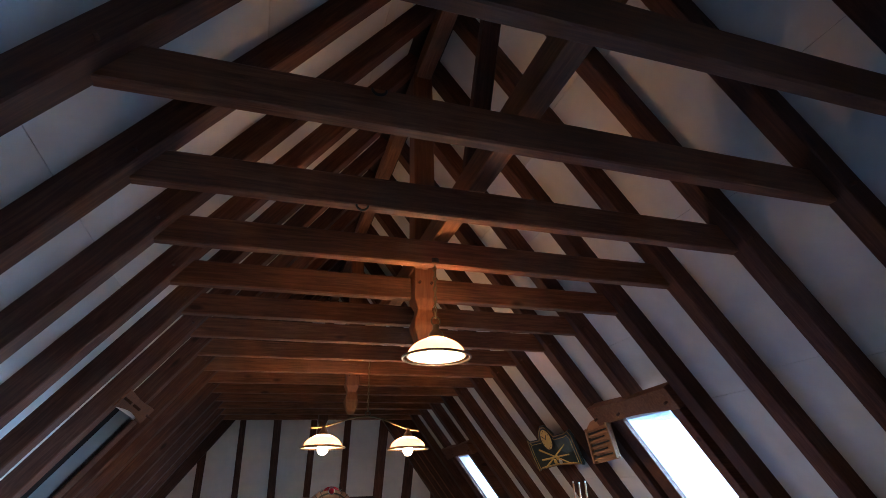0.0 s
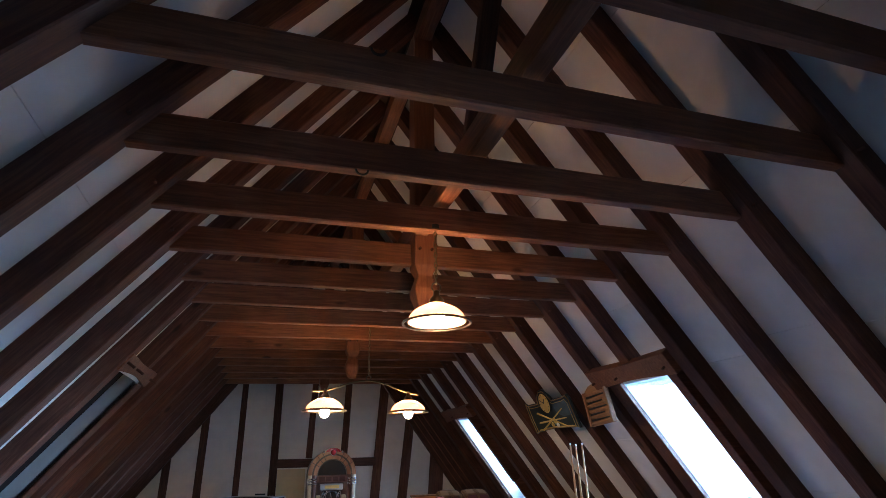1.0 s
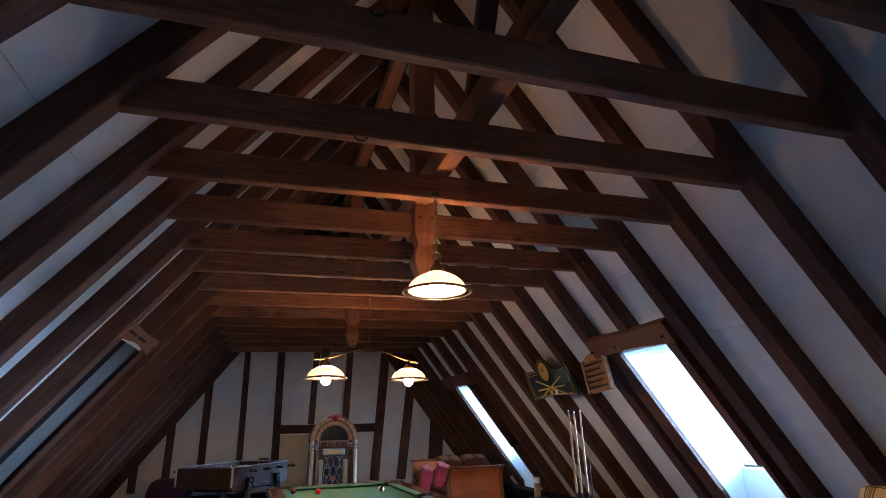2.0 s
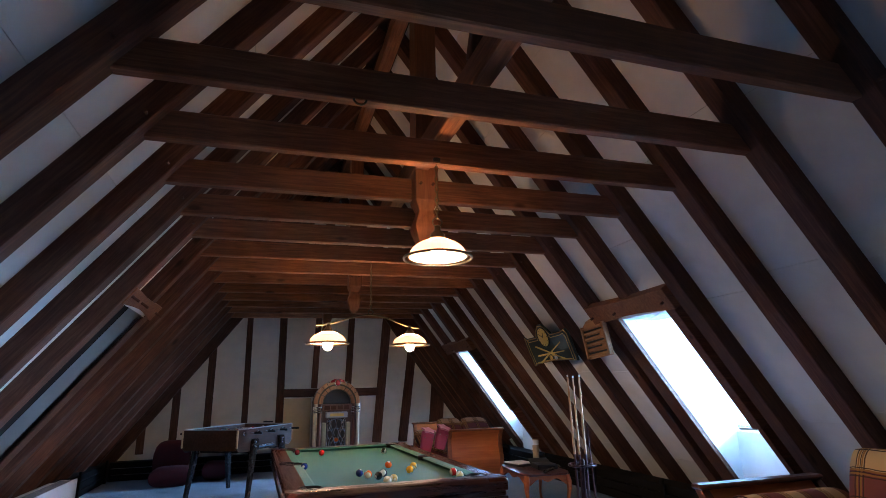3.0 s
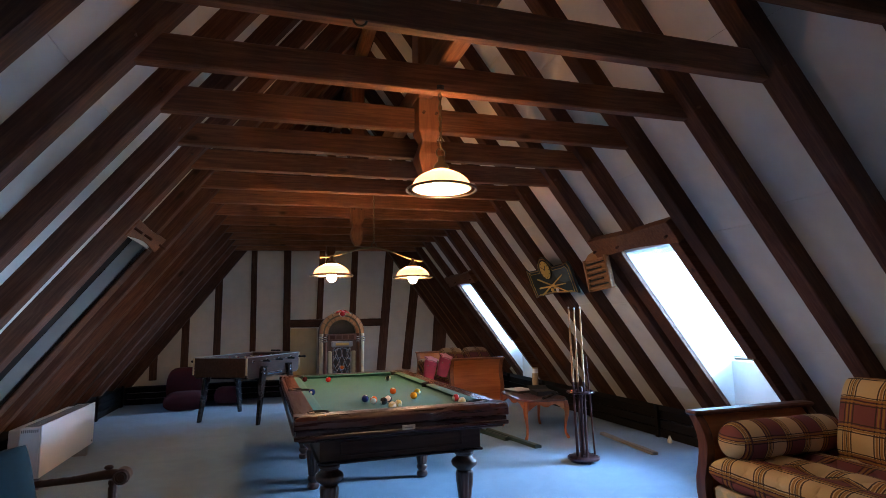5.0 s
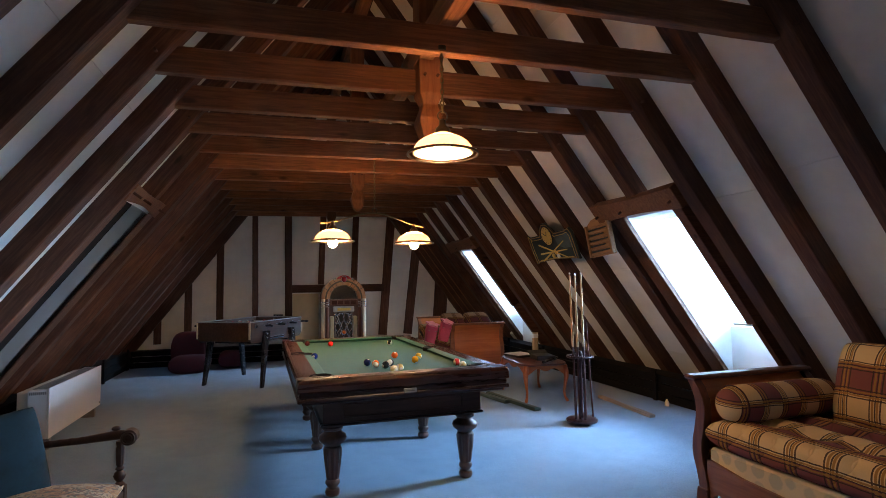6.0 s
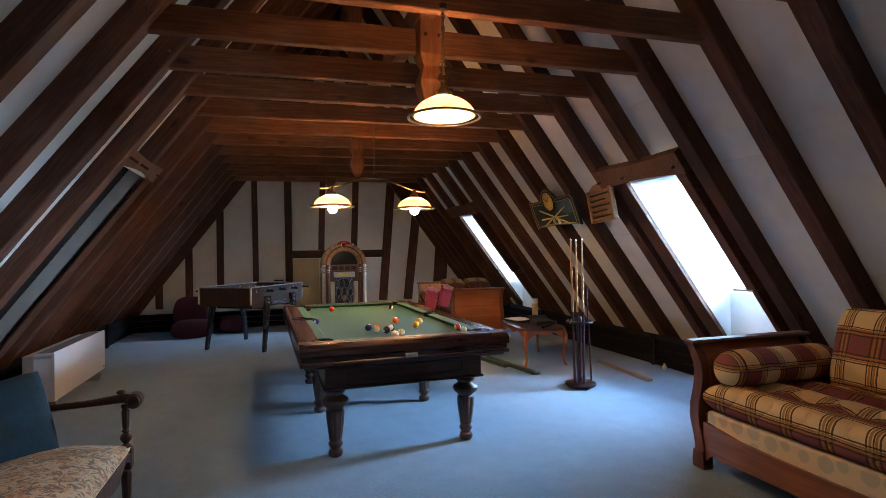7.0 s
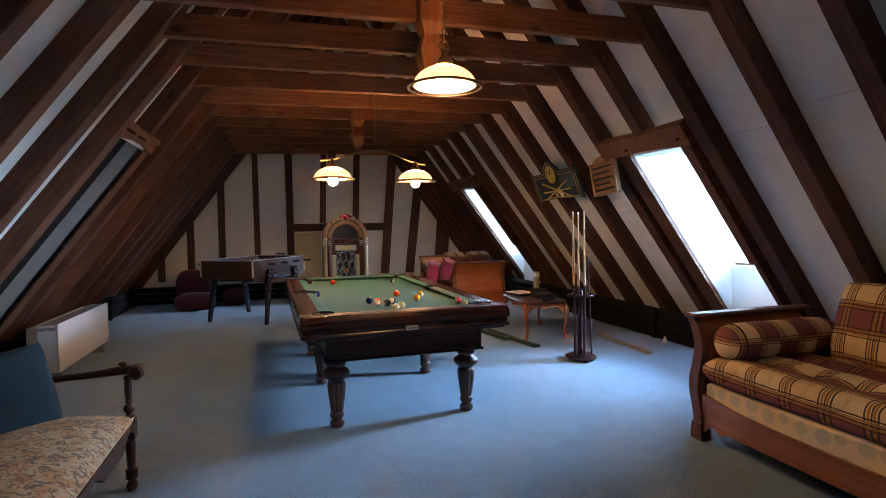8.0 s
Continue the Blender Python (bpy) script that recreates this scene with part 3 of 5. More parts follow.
    part("infill", s, M_BEAM, root)
    hd = Shape()
    n = 12
    m = slope(side, 0)
    lo, hi = sorted((-side * (y0 - (0.46 if y0 > 9 else 0.21 if lit else 0.18)), -side * (y1 + (0.34 if lit else 0.26))))
    tall = 0.18 if lit else 0.14
    poly = []
    for i in range(n + 1):
        t = i / n
        poly.append(((top + 0.005 + 0.03 * math.sin(math.pi * t)) * LEN, lo + (hi - lo) * t))
    poly += [((top + tall + 0.005) * LEN, hi), ((top + tall - 0.01) * LEN, (lo + hi) / 2), ((top + tall + 0.005) * LEN, lo)]
    hd.prism(poly, -0.05 if lit else -0.012, 0.05, "z", 0.006, m)
    part("header", hd, M_COLLAR, root)
    for t in (0.04, 0.36, 0.93):
        pg = Shape()
        pg.tube([((top + 0.08) * LEN, lo + (hi - lo) * t, -0.085), ((top + 0.08) * LEN, lo + (hi - lo) * t, 0.0)], 0.012, 8, m=m)
        part("peg", pg, M_BEAM, root, "", 40)
    return root


for side, a, b in DORMERS:
    roof_window(side, a, b, side > 0)

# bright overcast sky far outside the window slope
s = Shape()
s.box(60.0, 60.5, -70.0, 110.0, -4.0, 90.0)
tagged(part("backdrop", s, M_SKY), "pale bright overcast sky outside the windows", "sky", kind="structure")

# ---- trusses ----
def collar_z(x, k=0):
    """The collars' undersides; all of them have sunk a little at the west end."""
    return 2.812 + (0.046 + 0.001 * k) * (x + 0.40) / 3.56


CUT = {(1, 1), (8, 1), (-6, 1), (3, -1)}


def rafter_at(root, k, side, z0, z1, nm="rafter"):
    y = truss_y(k) - RAFTER_W / 2
    m = slope(side, y, z0)
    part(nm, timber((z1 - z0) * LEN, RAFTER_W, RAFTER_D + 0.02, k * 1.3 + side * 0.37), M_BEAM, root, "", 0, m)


for k in range(K0, K1 + 1):
    y = truss_y(k)
    king = k % 5 == 0
    root = thing("roof_truss", "dark-stained timber rafters with a collar tie" + (" and a carved king post" if king else ""), "roof truss", None, "roof trusses", "structure")
    for side in (1, -1):
        if (k, side) in CUT:
            rafter_at(root, k, side, 2.19 if side > 0 else 2.30, RIDGE - 0.02)
            rafter_at(root, k, side, 0.0, 0.30, "rafter_foot")
        else:
            rafter_at(root, k, side, 0.0, RIDGE - 0.02)
    reach = HALF - RUN * COLLAR
    rng = random.Random(40 + k)
    hh = rng.uniform(0.174, 0.184)
    lean = Vector((1, 0, collar_z(1, k) - collar_z(0, k))).normalized()
    if king:
        for x0, x1 in ((MID - reach - 0.03, MID - 0.105), (MID + 0.075, MID + reach + 0.03)):
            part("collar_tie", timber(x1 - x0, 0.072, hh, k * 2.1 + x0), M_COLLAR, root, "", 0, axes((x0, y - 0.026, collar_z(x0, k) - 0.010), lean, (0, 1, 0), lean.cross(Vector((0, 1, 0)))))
        s = Shape()
        h = 0.0875
        s.lathe([(0.028, 2.44), (0.055, 2.475), (h, 2.585), (h, 2.62), (0.056, 2.715), (0.056, 2.725), (h, 2.80), (h, RIDGE - 0.18)], m=Matrix.Translation((MID - 0.015, y - 0.075, 0)), square=True)
        bmesh.ops.bevel(s.bm, geom=[e for e in s.bm.edges if e.calc_length() > 0.02], offset=0.005, segments=1, affect="EDGES")
        part("king_post", s, M_BEAMZ, root)
        for px in (-0.05, 0.045):
            s = Shape()
            s.tube([(MID - 0.015 + px, y - 0.18, COLLAR + 0.09), (MID - 0.015 + px, y - 0.14, COLLAR + 0.09)], 0.011, 8)
            part("peg", s, M_BEAM, root, "", 40)
    else:
        x0, x1 = MID - reach - 0.03, MID + reach + 0.03
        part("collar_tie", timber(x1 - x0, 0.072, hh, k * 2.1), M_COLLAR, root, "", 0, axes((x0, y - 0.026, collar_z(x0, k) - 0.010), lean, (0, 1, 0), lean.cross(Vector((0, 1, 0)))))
    # pegs through the joints
    for side in (1, -1):
        x = MID + side * (reach + 0.005)
        s = Shape()
        s.tube([(x, y - RAFTER_W - 0.035, COLLAR + 0.06), (x, y - 0.02, COLLAR + 0.06)], 0.010, 8)
        part("peg", s, M_BEAM, root, "", 40)

# rafters at the far gable; the wide dark east one stands for several
for side, deep in ((1, 0.40), (-1, 0.13)):
    b = part("gable_rafter", timber(RIDGE * LEN - 0.5, 0.12, RAFTER_D + deep, 60 + side), M_BEAM, None, "", 0, slope(side, NORTH - 0.062, 0, -deep))
    tagged(b, "dark-stained timber against the gable wall", "rafter", kind="structure")
    # paler strips drawn for the light catching the edges of those rafters
    for i in range(3 if side > 0 else 0):
        part("cover_strip", timber(2.9, 0.014, 0.020, 71 + i), M_COLLAR, b, "", 0, b.matrix_basis.inverted() @ slope(side, NORTH - 0.130, 0.05, -0.10 - 0.11 * i))

# beams along the middle line
for z0, nm, w, d, x in ((3.035, "binder_beam", 0.115, 0.175, 1.322), (RIDGE - 0.24, "ridge_beam", 0.14, 0.16, MID - 0.01)):
    b = part(nm, timber(NORTH - SOUTH, w, d, z0, 0.006), M_COLLAR, None, "", 0, axes((x, SOUTH, z0), (0, 1, 0), (-1, 0, 0), (0, 0, 1)))
    tagged(b, "long dark-stained beam running along the middle of the roof", "beam", kind="structure")
for ya, za, yb, zb in ((2.74, 3.20, 1.86, 4.85),):
    run = Vector((0, yb - ya, zb - za))
    u = run.normalized()
    b = part("roof_brace", timber(run.length, 0.115, 0.07, ya, 0.005), M_BEAM, None, "", 0, axes((1.322, ya, za), u, (1, 0, 0), Vector(u).cross(Vector((1, 0, 0)))))
    tagged(b, "slanting dark-stained timber brace under the ridge", "brace", kind="structure")

# small iron loops left in the collar ties
for x, y, z in ((0.646, 2.639, 2.791), (0.589, 1.945, 2.944)):
    s = Shape()
    s.tube([(0.030 * math.cos(math.pi * (i / 12)), 0, -0.028 * math.sin(math.pi * (i / 12))) for i in range(13)], 0.006, 6)
    ob = part("iron_loop", s, M_IRON, None, "", 60, pose(x, y, z))
    tagged(ob, "small rusty iron loop under a collar tie", "hook", "iron loops")

# ---- lamps ----
def shade_parts(root, m, r=0.225, bulb_z=-0.020):
    s = Shape()
    prof = [(0.19 * math.sin(radians(a)), 0.120 * math.cos(radians(a))) for a in range(10, 91, 5)]
    k = r / 0.225
    outer = [(a * k, b * k) for a, b in prof]
    inner = [(a * k - 0.006, b * k - 0.004) for a, b in prof]
    s.lathe(outer[5:] + inner[5:][::-1], 40, m=m)
    part("shade", s, M_SHADE, root, "cream glass shade", 50)
    # top ring emits on its own, in place of bulb light passing upwards
    s = Shape()
    s.lathe(outer[5::-1] + inner[:6], 40, m=m)
    part("upper_glass", s, M_UPLIGHT, root, "upper ring of the glass with an added glow", 50)
    for rr, zz, tr in ((0.222, -0.008, 0.0075), (0.193, 0.004, 0.005)):
        s = Shape()
        s.tube([(rr * k * math.cos(2 * math.pi * i / 40), rr * k * math.sin(2 * math.pi * i / 40), zz * k) for i in range(40)], tr, 8, True, m=m)
        part("rim", s, M_BRONZE, root, "dark bronze rim", 60)
    s = Shape()
    s.lathe([(0.012, 0.205), (0.02, 0.20), (0.022, 0.17), (0.045, 0.145), (0.05, 0.118), (0.02, 0.10)], 20, m=m)
    part("cap", s, M_BRONZE, root, "dark bronze cap", 50)
    s = Shape()
    s.ball((0, 0, bulb_z), 0.050, 18, 12, (1, 1, 1.15))
    bulb = part("bulb", s, M_BULB, root, "glowing round bulb", 60)
    bulb.matrix_basis = m


def chain(root, x, y, z0, z1):
    n = int((z1 - z0) / 0.034)
    s = Shape()
    for i in range(n):
        z = z0 + (i + 0.5) * (z1 - z0) / n
        pts = []
        for j in range(10):
            a = 2 * math.pi * j / 10
            p, q = 0.009 * math.cos(a), 0.022 * math.sin(a)
            pts.append((x + (p if i % 2 else 0), y + (0 if i % 2 else p), z + q))
        s.tube(pts, 0.0045, 5, True)
    part("chain", s, M_ARM, root, "thin brass chain")


def pendant(x, y, z):
    root = thing("pendant_lamp", "lit pendant lamp with cream glass shade on a chain", "lamp", pose(x, y, z))
    shade_parts(root, Matrix.Identity(4), 0.213, 0.026)
    chain(root, 0, 0, 0.25, 2.846 - z + 0.004)
    s = Shape()
    s.tube([(0.03 * math.cos(2 * math.pi * i / 16), 0, 0.225 + 0.03 * math.sin(2 * math.pi * i / 16)) for i in range(16)], 0.005, 6, True)
    part("ring", s, M_BRONZE, root, "", 60)
    s = Shape()
    s.lathe([(0.03, 2.846 - z - 0.006), (0.03, 2.846 - z + 0.02)], 16)
    part("hook_plate", s, M_IRON, root)


pendant(1.256, 3.365, 2.211)


def billiard_lamp(x, y, z, turn):
    root = thing("billiard_lamp", "two-armed brass billiard lamp with lit cream glass shades", "lamp", pose(x, y, z, 0, 0, turn))
    pts, rs = [], []
    for i in range(33):
        t = -1 + 2 * i / 32
        h = 0.065 * math.cos(math.pi * t) - 0.065
        pts.append((0.60 * t, 0, h * 1.0))
        rs.append(0.009)
    s = Shape()
    s.tube(pts, rs, 8)
    part("arm", s, M_ARM, root, "curved worn brass arm", 60)
    for d in (-1, 1):
        q = Shape()
        q.tube([(d * 0.47, 0, -0.135), (d * 0.47, 0, -0.10)], 0.014, 10)
        part("stem", q, M_ARM, root, "", 50)
        shade_parts(root, Matrix.Translation((d * 0.47, 0, -0.315)))
    chain(root, 0, 0, 0.05, 2.846 - z + 0.004)
    s = Shape()
    s.tube([(0.028 * math.cos(2 * math.pi * i / 16), 0, 0.03 + 0.028 * math.sin(2 * math.pi * i / 16)) for i in range(16)], 0.005, 6, True)
    part("ring", s, M_BRONZE, root, "", 60)
    s = Shape()
    s.lathe([(0.03, 2.846 - z - 0.006), (0.03, 2.846 - z + 0.02)], 16)
    part("hook_plate", s, M_IRON, root)


billiard_lamp(1.347, 6.165, 2.23, 9.0)

# ---- billiard table ----
TX0, TX1, TY0, TY1, RIM = 0.412, 1.908, 3.975, 6.85, 0.82


def billiard_table():
    w, ln = TX1 - TX0, TY1 - TY0
    root = thing("billiard_table", "dark mahogany billiard table with green baize and turned legs", "billiard table", pose((TX0 + TX1) / 2, (TY0 + TY1) / 2, 0, 0, 0, 1.2))
    hx, hy = w / 2, ln / 2
    s = Shape()
    s.box(-hx + 0.10, hx - 0.10, -hy + 0.10, hy - 0.10, 0.745, 0.785)
    part("bed", s, M_CLOTH, root, "worn green baize bed")
    # wooden rails: flat top with a rounded outer edge and stepped moulding below
    prof = [(0.0, 0.735), (0.0, 0.79), (0.012, 0.812), (0.03, RIM), (0.145, RIM), (0.145, 0.74)]
    for d in (-1, 1):
        s = Shape()
        s.prism([(d * (hx - a), z) for a, z in prof], -hy + 0.002, hy - 0.002, "y", 0.004)
        part("rail", s, M_RAILTOP, root, "polished red mahogany rail")
        s = Shape()
        s.prism([(d * (hy - a), z + 0.001) for a, z in prof], -hx, hx, "x", 0.004)
        part("rail", s, M_MAHOGX, root)
        for z0, z1, o in ((0.70, 0.734, 0.012), (0.672, 0.699, 0.0), (0.652, 0.671, 0.03)):
            s = Shape()
            s.box(-hx + o, hx - o, d * (hy - o - 0.10), d * (hy - o), z0, z1, 0.006)
            part("moulding", s, M_MAHOGX, root)
            s = Shape()
            s.box(d * (hx - o - 0.10), d * (hx - o), -hy + o + 0.10, hy - o - 0.10, z0, z1, 0.006)
            part("moulding", s, M_MAHOG, root)
    # rubber cushions with bevelled noses, broken at the pockets
    cu = [(0.135, RIM - 0.002), (0.20, RIM - 0.006), (0.215, RIM - 0.012), (0.195, 0.786), (0.135, 0.786)]
    for d in (-1, 1):
        for a, b in ((-hy + 0.245, -0.07), (0.07, hy - 0.245)):
            s = Shape()
            s.prism([(d * (hx - p), z + 0.002) for p, z in cu], a, b, "y", 0.003)
            part("cushion", s, M_CUSHION, root)
        s = Shape()
        s.prism([(d * (hy - p), z + 0.002) for p, z in cu], -hx + 0.245, hx - 0.245, "x", 0.003)
        part("cushion", s, M_CUSHION, root)
    for x in (-1, 1):
        for y in (-1, 0, 1):
            cx, cy = x * (hx - (0.165 if y else 0.15)), y * (hy - 0.165)
            s = Shape()
            s.lathe([(0.055, 0.7865), (0.062, 0.812), (0.070, RIM + 0.004), (0.078, RIM + 0.002), (0.078, 0.787)], 20, cx, cy)
            p = part("pocket", s, M_LEATHER, root, "black leather-lined pocket", 40)
            s = Shape()
            s.lathe([(0.001, 0.788), (0.056, 0.788), (0.056, 0.7885), (0.001, 0.7885)], 20, cx, cy)
            part("pocket_hole", s, M_LEATHER, p)
    # apron under the rim with sunk panels
    ax, ay = hx - 0.175, hy - 0.13
    for d in (-1, 1):
        s = Shape()
        s.box(-ax, ax, d * (ay - 0.03), d * ay, 0.50, 0.652, 0.004)
        part("apron", s, M_APRON, root)
        s = Shape()
        s.box(d * (ax - 0.03), d * ax, -ay + 0.031, ay - 0.031, 0.50, 0.652, 0.004)
        part("apron", s, M_APRON, root)
        for a, b in ((-0.44, 0.43),):
            s = Shape()
            for z0, z1 in ((0.53, 0.54), (0.615, 0.625)):
                s.box(a, b, d * ay, d * (ay + 0.008), z0, z1, 0.002)
            s.box(a, a + 0.01, d * ay, d * (ay + 0.008), 0.54, 0.615, 0.002)
            s.box(b - 0.01, b, d * ay, d * (ay + 0.008), 0.54, 0.615, 0.002)
            part("panel_bead", s, M_APRON, root)
        s = Shape()
        s.box(-ax - 0.015, ax + 0.015, d * (ay - 0.04), d * (ay + 0.016), 0.482, 0.499, 0.005)
        part("apron_bead", s, M_MAHOGX, root)
        s = Shape()
        s.box(d * (ax - 0.04), d * (ax + 0.016), -ay + 0.045, ay - 0.045, 0.482, 0.499, 0.005)
        part("apron_bead", s, M_MAHOG, root)
    s = Shape()
    s.box(-0.045, 0.045, -hy - 0.006, -hy + 0.01, 0.692, 0.722, 0.002)
    pl = part("maker_plate", s, M_STEEL, root, "small worn metal plate")
    s = Shape()
    s.box(-0.03, 0.03, -hy - 0.008, -hy - 0.005, 0.703, 0.711)
    part("plate_mark", s, M_GREYVENT, pl)
    # legs
    prof = [(0.030, 0.0), (0.045, 0.008), (0.052, 0.028), (0.046, 0.048), (0.030, 0.056), (0.034, 0.062), (0.050, 0.085), (0.050, 0.10), (0.040, 0.115),
            (0.044, 0.122), (0.046, 0.13), (0.062, 0.26), (0.066, 0.31), (0.060, 0.325), (0.050, 0.335), (0.058, 0.345), (0.088, 0.368), (0.096, 0.388),
            (0.090, 0.408), (0.062, 0.425), (0.058, 0.44), (0.070, 0.448), (0.072, 0.462), (0.060, 0.470), (0.060, 0.482)]
    for x in (-0.50, 0.475):
        for y in (-1.225, -0.125, 0.97):
            s = Shape()
            s.lathe(prof, 40, x, y, None, 10, 0.16, (0.13, 0.31))
            leg = part("leg", s, M_MAHOGZ, root, "turned and fluted leg", 45)
            s = Shape()
            s.box(x - 0.065, x + 0.065, y - 0.065, y + 0.065, 0.483, 0.65, 0.006)
            part("leg_block", s, M_MAHOGZ, leg)
    # iron clamp on the long rail
    s = Shape()
    s.tube([(-hx + 0.03, 0.06, RIM + 0.006), (-hx + 0.09, 0.07, RIM + 0.008), (-hx + 0.15, 0.06, RIM + 0.006)], 0.006, 6)
    part("score_pin", s, M_BLACK, root)
    return root


billiard_table()


def striped(name, colour, white=True):
    """A ball with a band of colour and a small white spot."""
    k = Nodes(name)
    tc = k.n("TexCoord")
    sep = k.n("SeparateXYZ")
    k.l(tc.outputs["Object"], sep.inputs[0])
    band = k.math("LESS_THAN", k.math("ABSOLUTE", sep.outputs[2]), 0.016 if white else 1.0)
    dot = k.math("GREATER_THAN", k.math("ABSOLUTE", sep.outputs[0]), 0.0262)
    col = k.mix(band, (0.74, 0.70, 0.58), colour)
    col = k.mix(dot, col, (0.74, 0.70, 0.60))
    k.l(col, k.p.inputs["Base Color"])
    k.p.inputs["Roughness"].default_value = 0.14
    k.p.inputs["Coat Weight"].default_value = 0.1
    return k.m


BALLS = (("maroon", 0.640, 6.394, (0.10, 0.012, 0.015), False), ("red", 0.874, 6.243, (0.60, 0.02, 0.012), False), ("black and white", 1.488, 6.089, (0.012, 0.012, 0.012), True),
         ("dark blue", 0.638, 5.253, (0.012, 0.025, 0.14), False), ("orange", 1.313, 5.038, (0.72, 0.10, 0.004), False), ("yellow", 1.408, 4.683, (0.72, 0.30, 0.008), False),
         ("yellow striped", 1.490, 4.880, (0.68, 0.36, 0.02), True), ("navy", 1.009, 4.674, (0.012, 0.018, 0.09), False), ("orange striped", 1.060, 4.578, (0.66, 0.12, 0.008), True),
         ("black", 1.119, 4.482, (0.010, 0.010, 0.010), False), ("black striped", 1.178, 4.586, (0.012, 0.02, 0.05), True), ("ivory", 1.137, 4.251, (0.60, 0.52, 0.30), True),
         ("ivory and yellow", 1.196, 4.317, (0.55, 0.42, 0.15), True), ("red striped", 1.681, 4.421, (0.42, 0.03, 0.03), True), ("cream", 1.672, 4.249, (0.62, 0.48, 0.22), True))
for i, (word, x, y, c, stripe) in enumerate(BALLS):
    s = Shape()
    s.ball((0, 0, 0), 0.0286, 20, 12)
    ob = part("billiard_ball", s, striped("ball_" + word.replace(" ", "_"), c, stripe), None, "", 80)
    ob.matrix_basis = pose(x, y, 0.785 + 0.0286, 37 * i, 61 * i, 23 * i)
    tagged(ob, "glossy %s billiard ball on the green baize" % word, "ball", "balls on the table")


# ---- table football ----
def football_table():
    root = thing("football_table", "walnut table football with chrome rods and black legs", "football table", pose(-0.025, 9.17, 0, 0, 0, -33))
    W, L, H0, H1 = 0.435, 0.69, 0.64, 0.935
    for d in (-1, 1):
        s = Shape()
        s.prism([(-L, H0 + 0.05), (-L + 0.06, H0), (L - 0.06, H0), (L, H0 + 0.05), (L, H1), (-L, H1)], d * W, d * (W - 0.025), "x", 0.004)
        part("side_panel", s, M_FOOS, root)
        s = Shape()
        s.box(-W + 0.026, W - 0.026, d * L, d * (L - 0.025), H0 + 0.03, H1, 0.004)
        part("end_panel", s, M_FOOS, root)
        s = Shape()
        s.box(d * W - 0.016, d * W + 0.010, -L - 0.004, L + 0.004, H1, H1 + 0.012, 0.004)
        part("top_trim", s, M_STEEL, root, "thin metal edge trim")
        s = Shape()
        s.box(-W + 0.017, W - 0.017, d * L - 0.014, d * L + 0.006, H1, H1 + 0.012, 0.004)
        part("top_trim", s, M_STEEL, root, "thin metal edge trim")
        for e in (-1, 1):
            s = Shape()
            s.box(d * W - 0.012, d * W + 0.012, e * L - 0.01, e * L + 0.01, H0 + 0.06, H1, 0.004)
            part("corner_trim", s, M_CREAM, root)
    s = Shape()
    s.box(-W + 0.026, W - 0.026, -L + 0.026, L - 0.026, H0 + 0.06, H0 + 0.10)
    part("pitch", s, M_GREENPAINT, root, "dull green playing field")
    for i in range(8):
        y = -L + 0.12 + i * (2 * L - 0.24) / 7
        s = Shape()
        e = 1 if i % 2 else -1
        s.tube([(-W - (0.05 if e < 0 else 0.03), y, H1 - 0.055), (W + (0.12 if e > 0 else 0.03), y, H1 - 0.055)], 0.008, 8)
        rod = part("rod", s, M_CHROME, root, "chrome rod", 60)
        s = Shape()
        s.lathe([(0.012, 0), (0.017, 0.01), (0.014, 0.06), (0.018, 0.11), (0.012, 0.125)], 12, m=Matrix.Translation((e * (W + (0.07 if e > 0 else 0.02)), y, H1 - 0.055)) @ pose(0, 0, 0, 0, 90 * e, 0))
        part("grip", s, M_BLACK, rod, "black grip", 50)
        s = Shape()
        s.lathe([(0.024, 0), (0.024, 0.02), (0.016, 0.03)], 12, m=Matrix.Translation((-e * (W + 0.005), y, H1 - 0.055)) @ pose(0, 0, 0, 0, -90 * e, 0))
        part("bearing", s, M_CHROME, rod, "", 40)
        for j in range((1, 2, 3, 5, 5, 3, 2, 1)[i]):
            n = (1, 2, 3, 5, 5, 3, 2, 1)[i]
            x = (j - (n - 1) / 2) * 0.15
            s = Shape()
            s.box(x - 0.014, x + 0.014, y - 0.009, y + 0.009, H1 - 0.125, H1 - 0.02, 0.005)
            part("peg_block", s, M_CREAM if i % 3 else M_REDGLOSS, rod)
    s = Shape()
    s.box(-0.09, 0.09, L + 0.0, L + 0.012, H1 + 0.02, H1 + 0.045, 0.004)
    part("score_bar", s, M_BLACK, root)
    for x in (-1, 1):
        for y in (-1, 1):
            s = Shape()
            top, bot = (x * (W - 0.045), y * (L - 0.36)), (x * (W - 0.02), y * (L - 0.22))
            v = []
            for (cx, cy), z, a in ((bot, 0.0, 0.034), (top, H0 + 0.16, 0.056)):
                v += [(cx - a * 0.55, cy - a, z), (cx + a * 0.55, cy - a, z), (cx + a * 0.55, cy + a, z), (cx - a * 0.55, cy + a, z)]
            v = [(q[0] + x * 0.075, q[1], q[2]) for q in v]
            s._add(v, [(3, 2, 1, 0), (4, 5, 6, 7), (0, 1, 5, 4), (1, 2, 6, 5), (2, 3, 7, 6), (3, 0, 4, 7)], 0.006)
            leg = part("leg", s, M_BLACKGLOSS, root, "black splayed leg")
            for z in (H0 + 0.06, H0 + 0.12):
                s = Shape()
                s.ball((x * (W + 0.056), y * (L - 0.345), z), 0.014, 12, 8)
                part("bolt", s, M_CHROME, leg, "chrome bolt", 60)
    for y in (-1, 1):
        s = Shape()
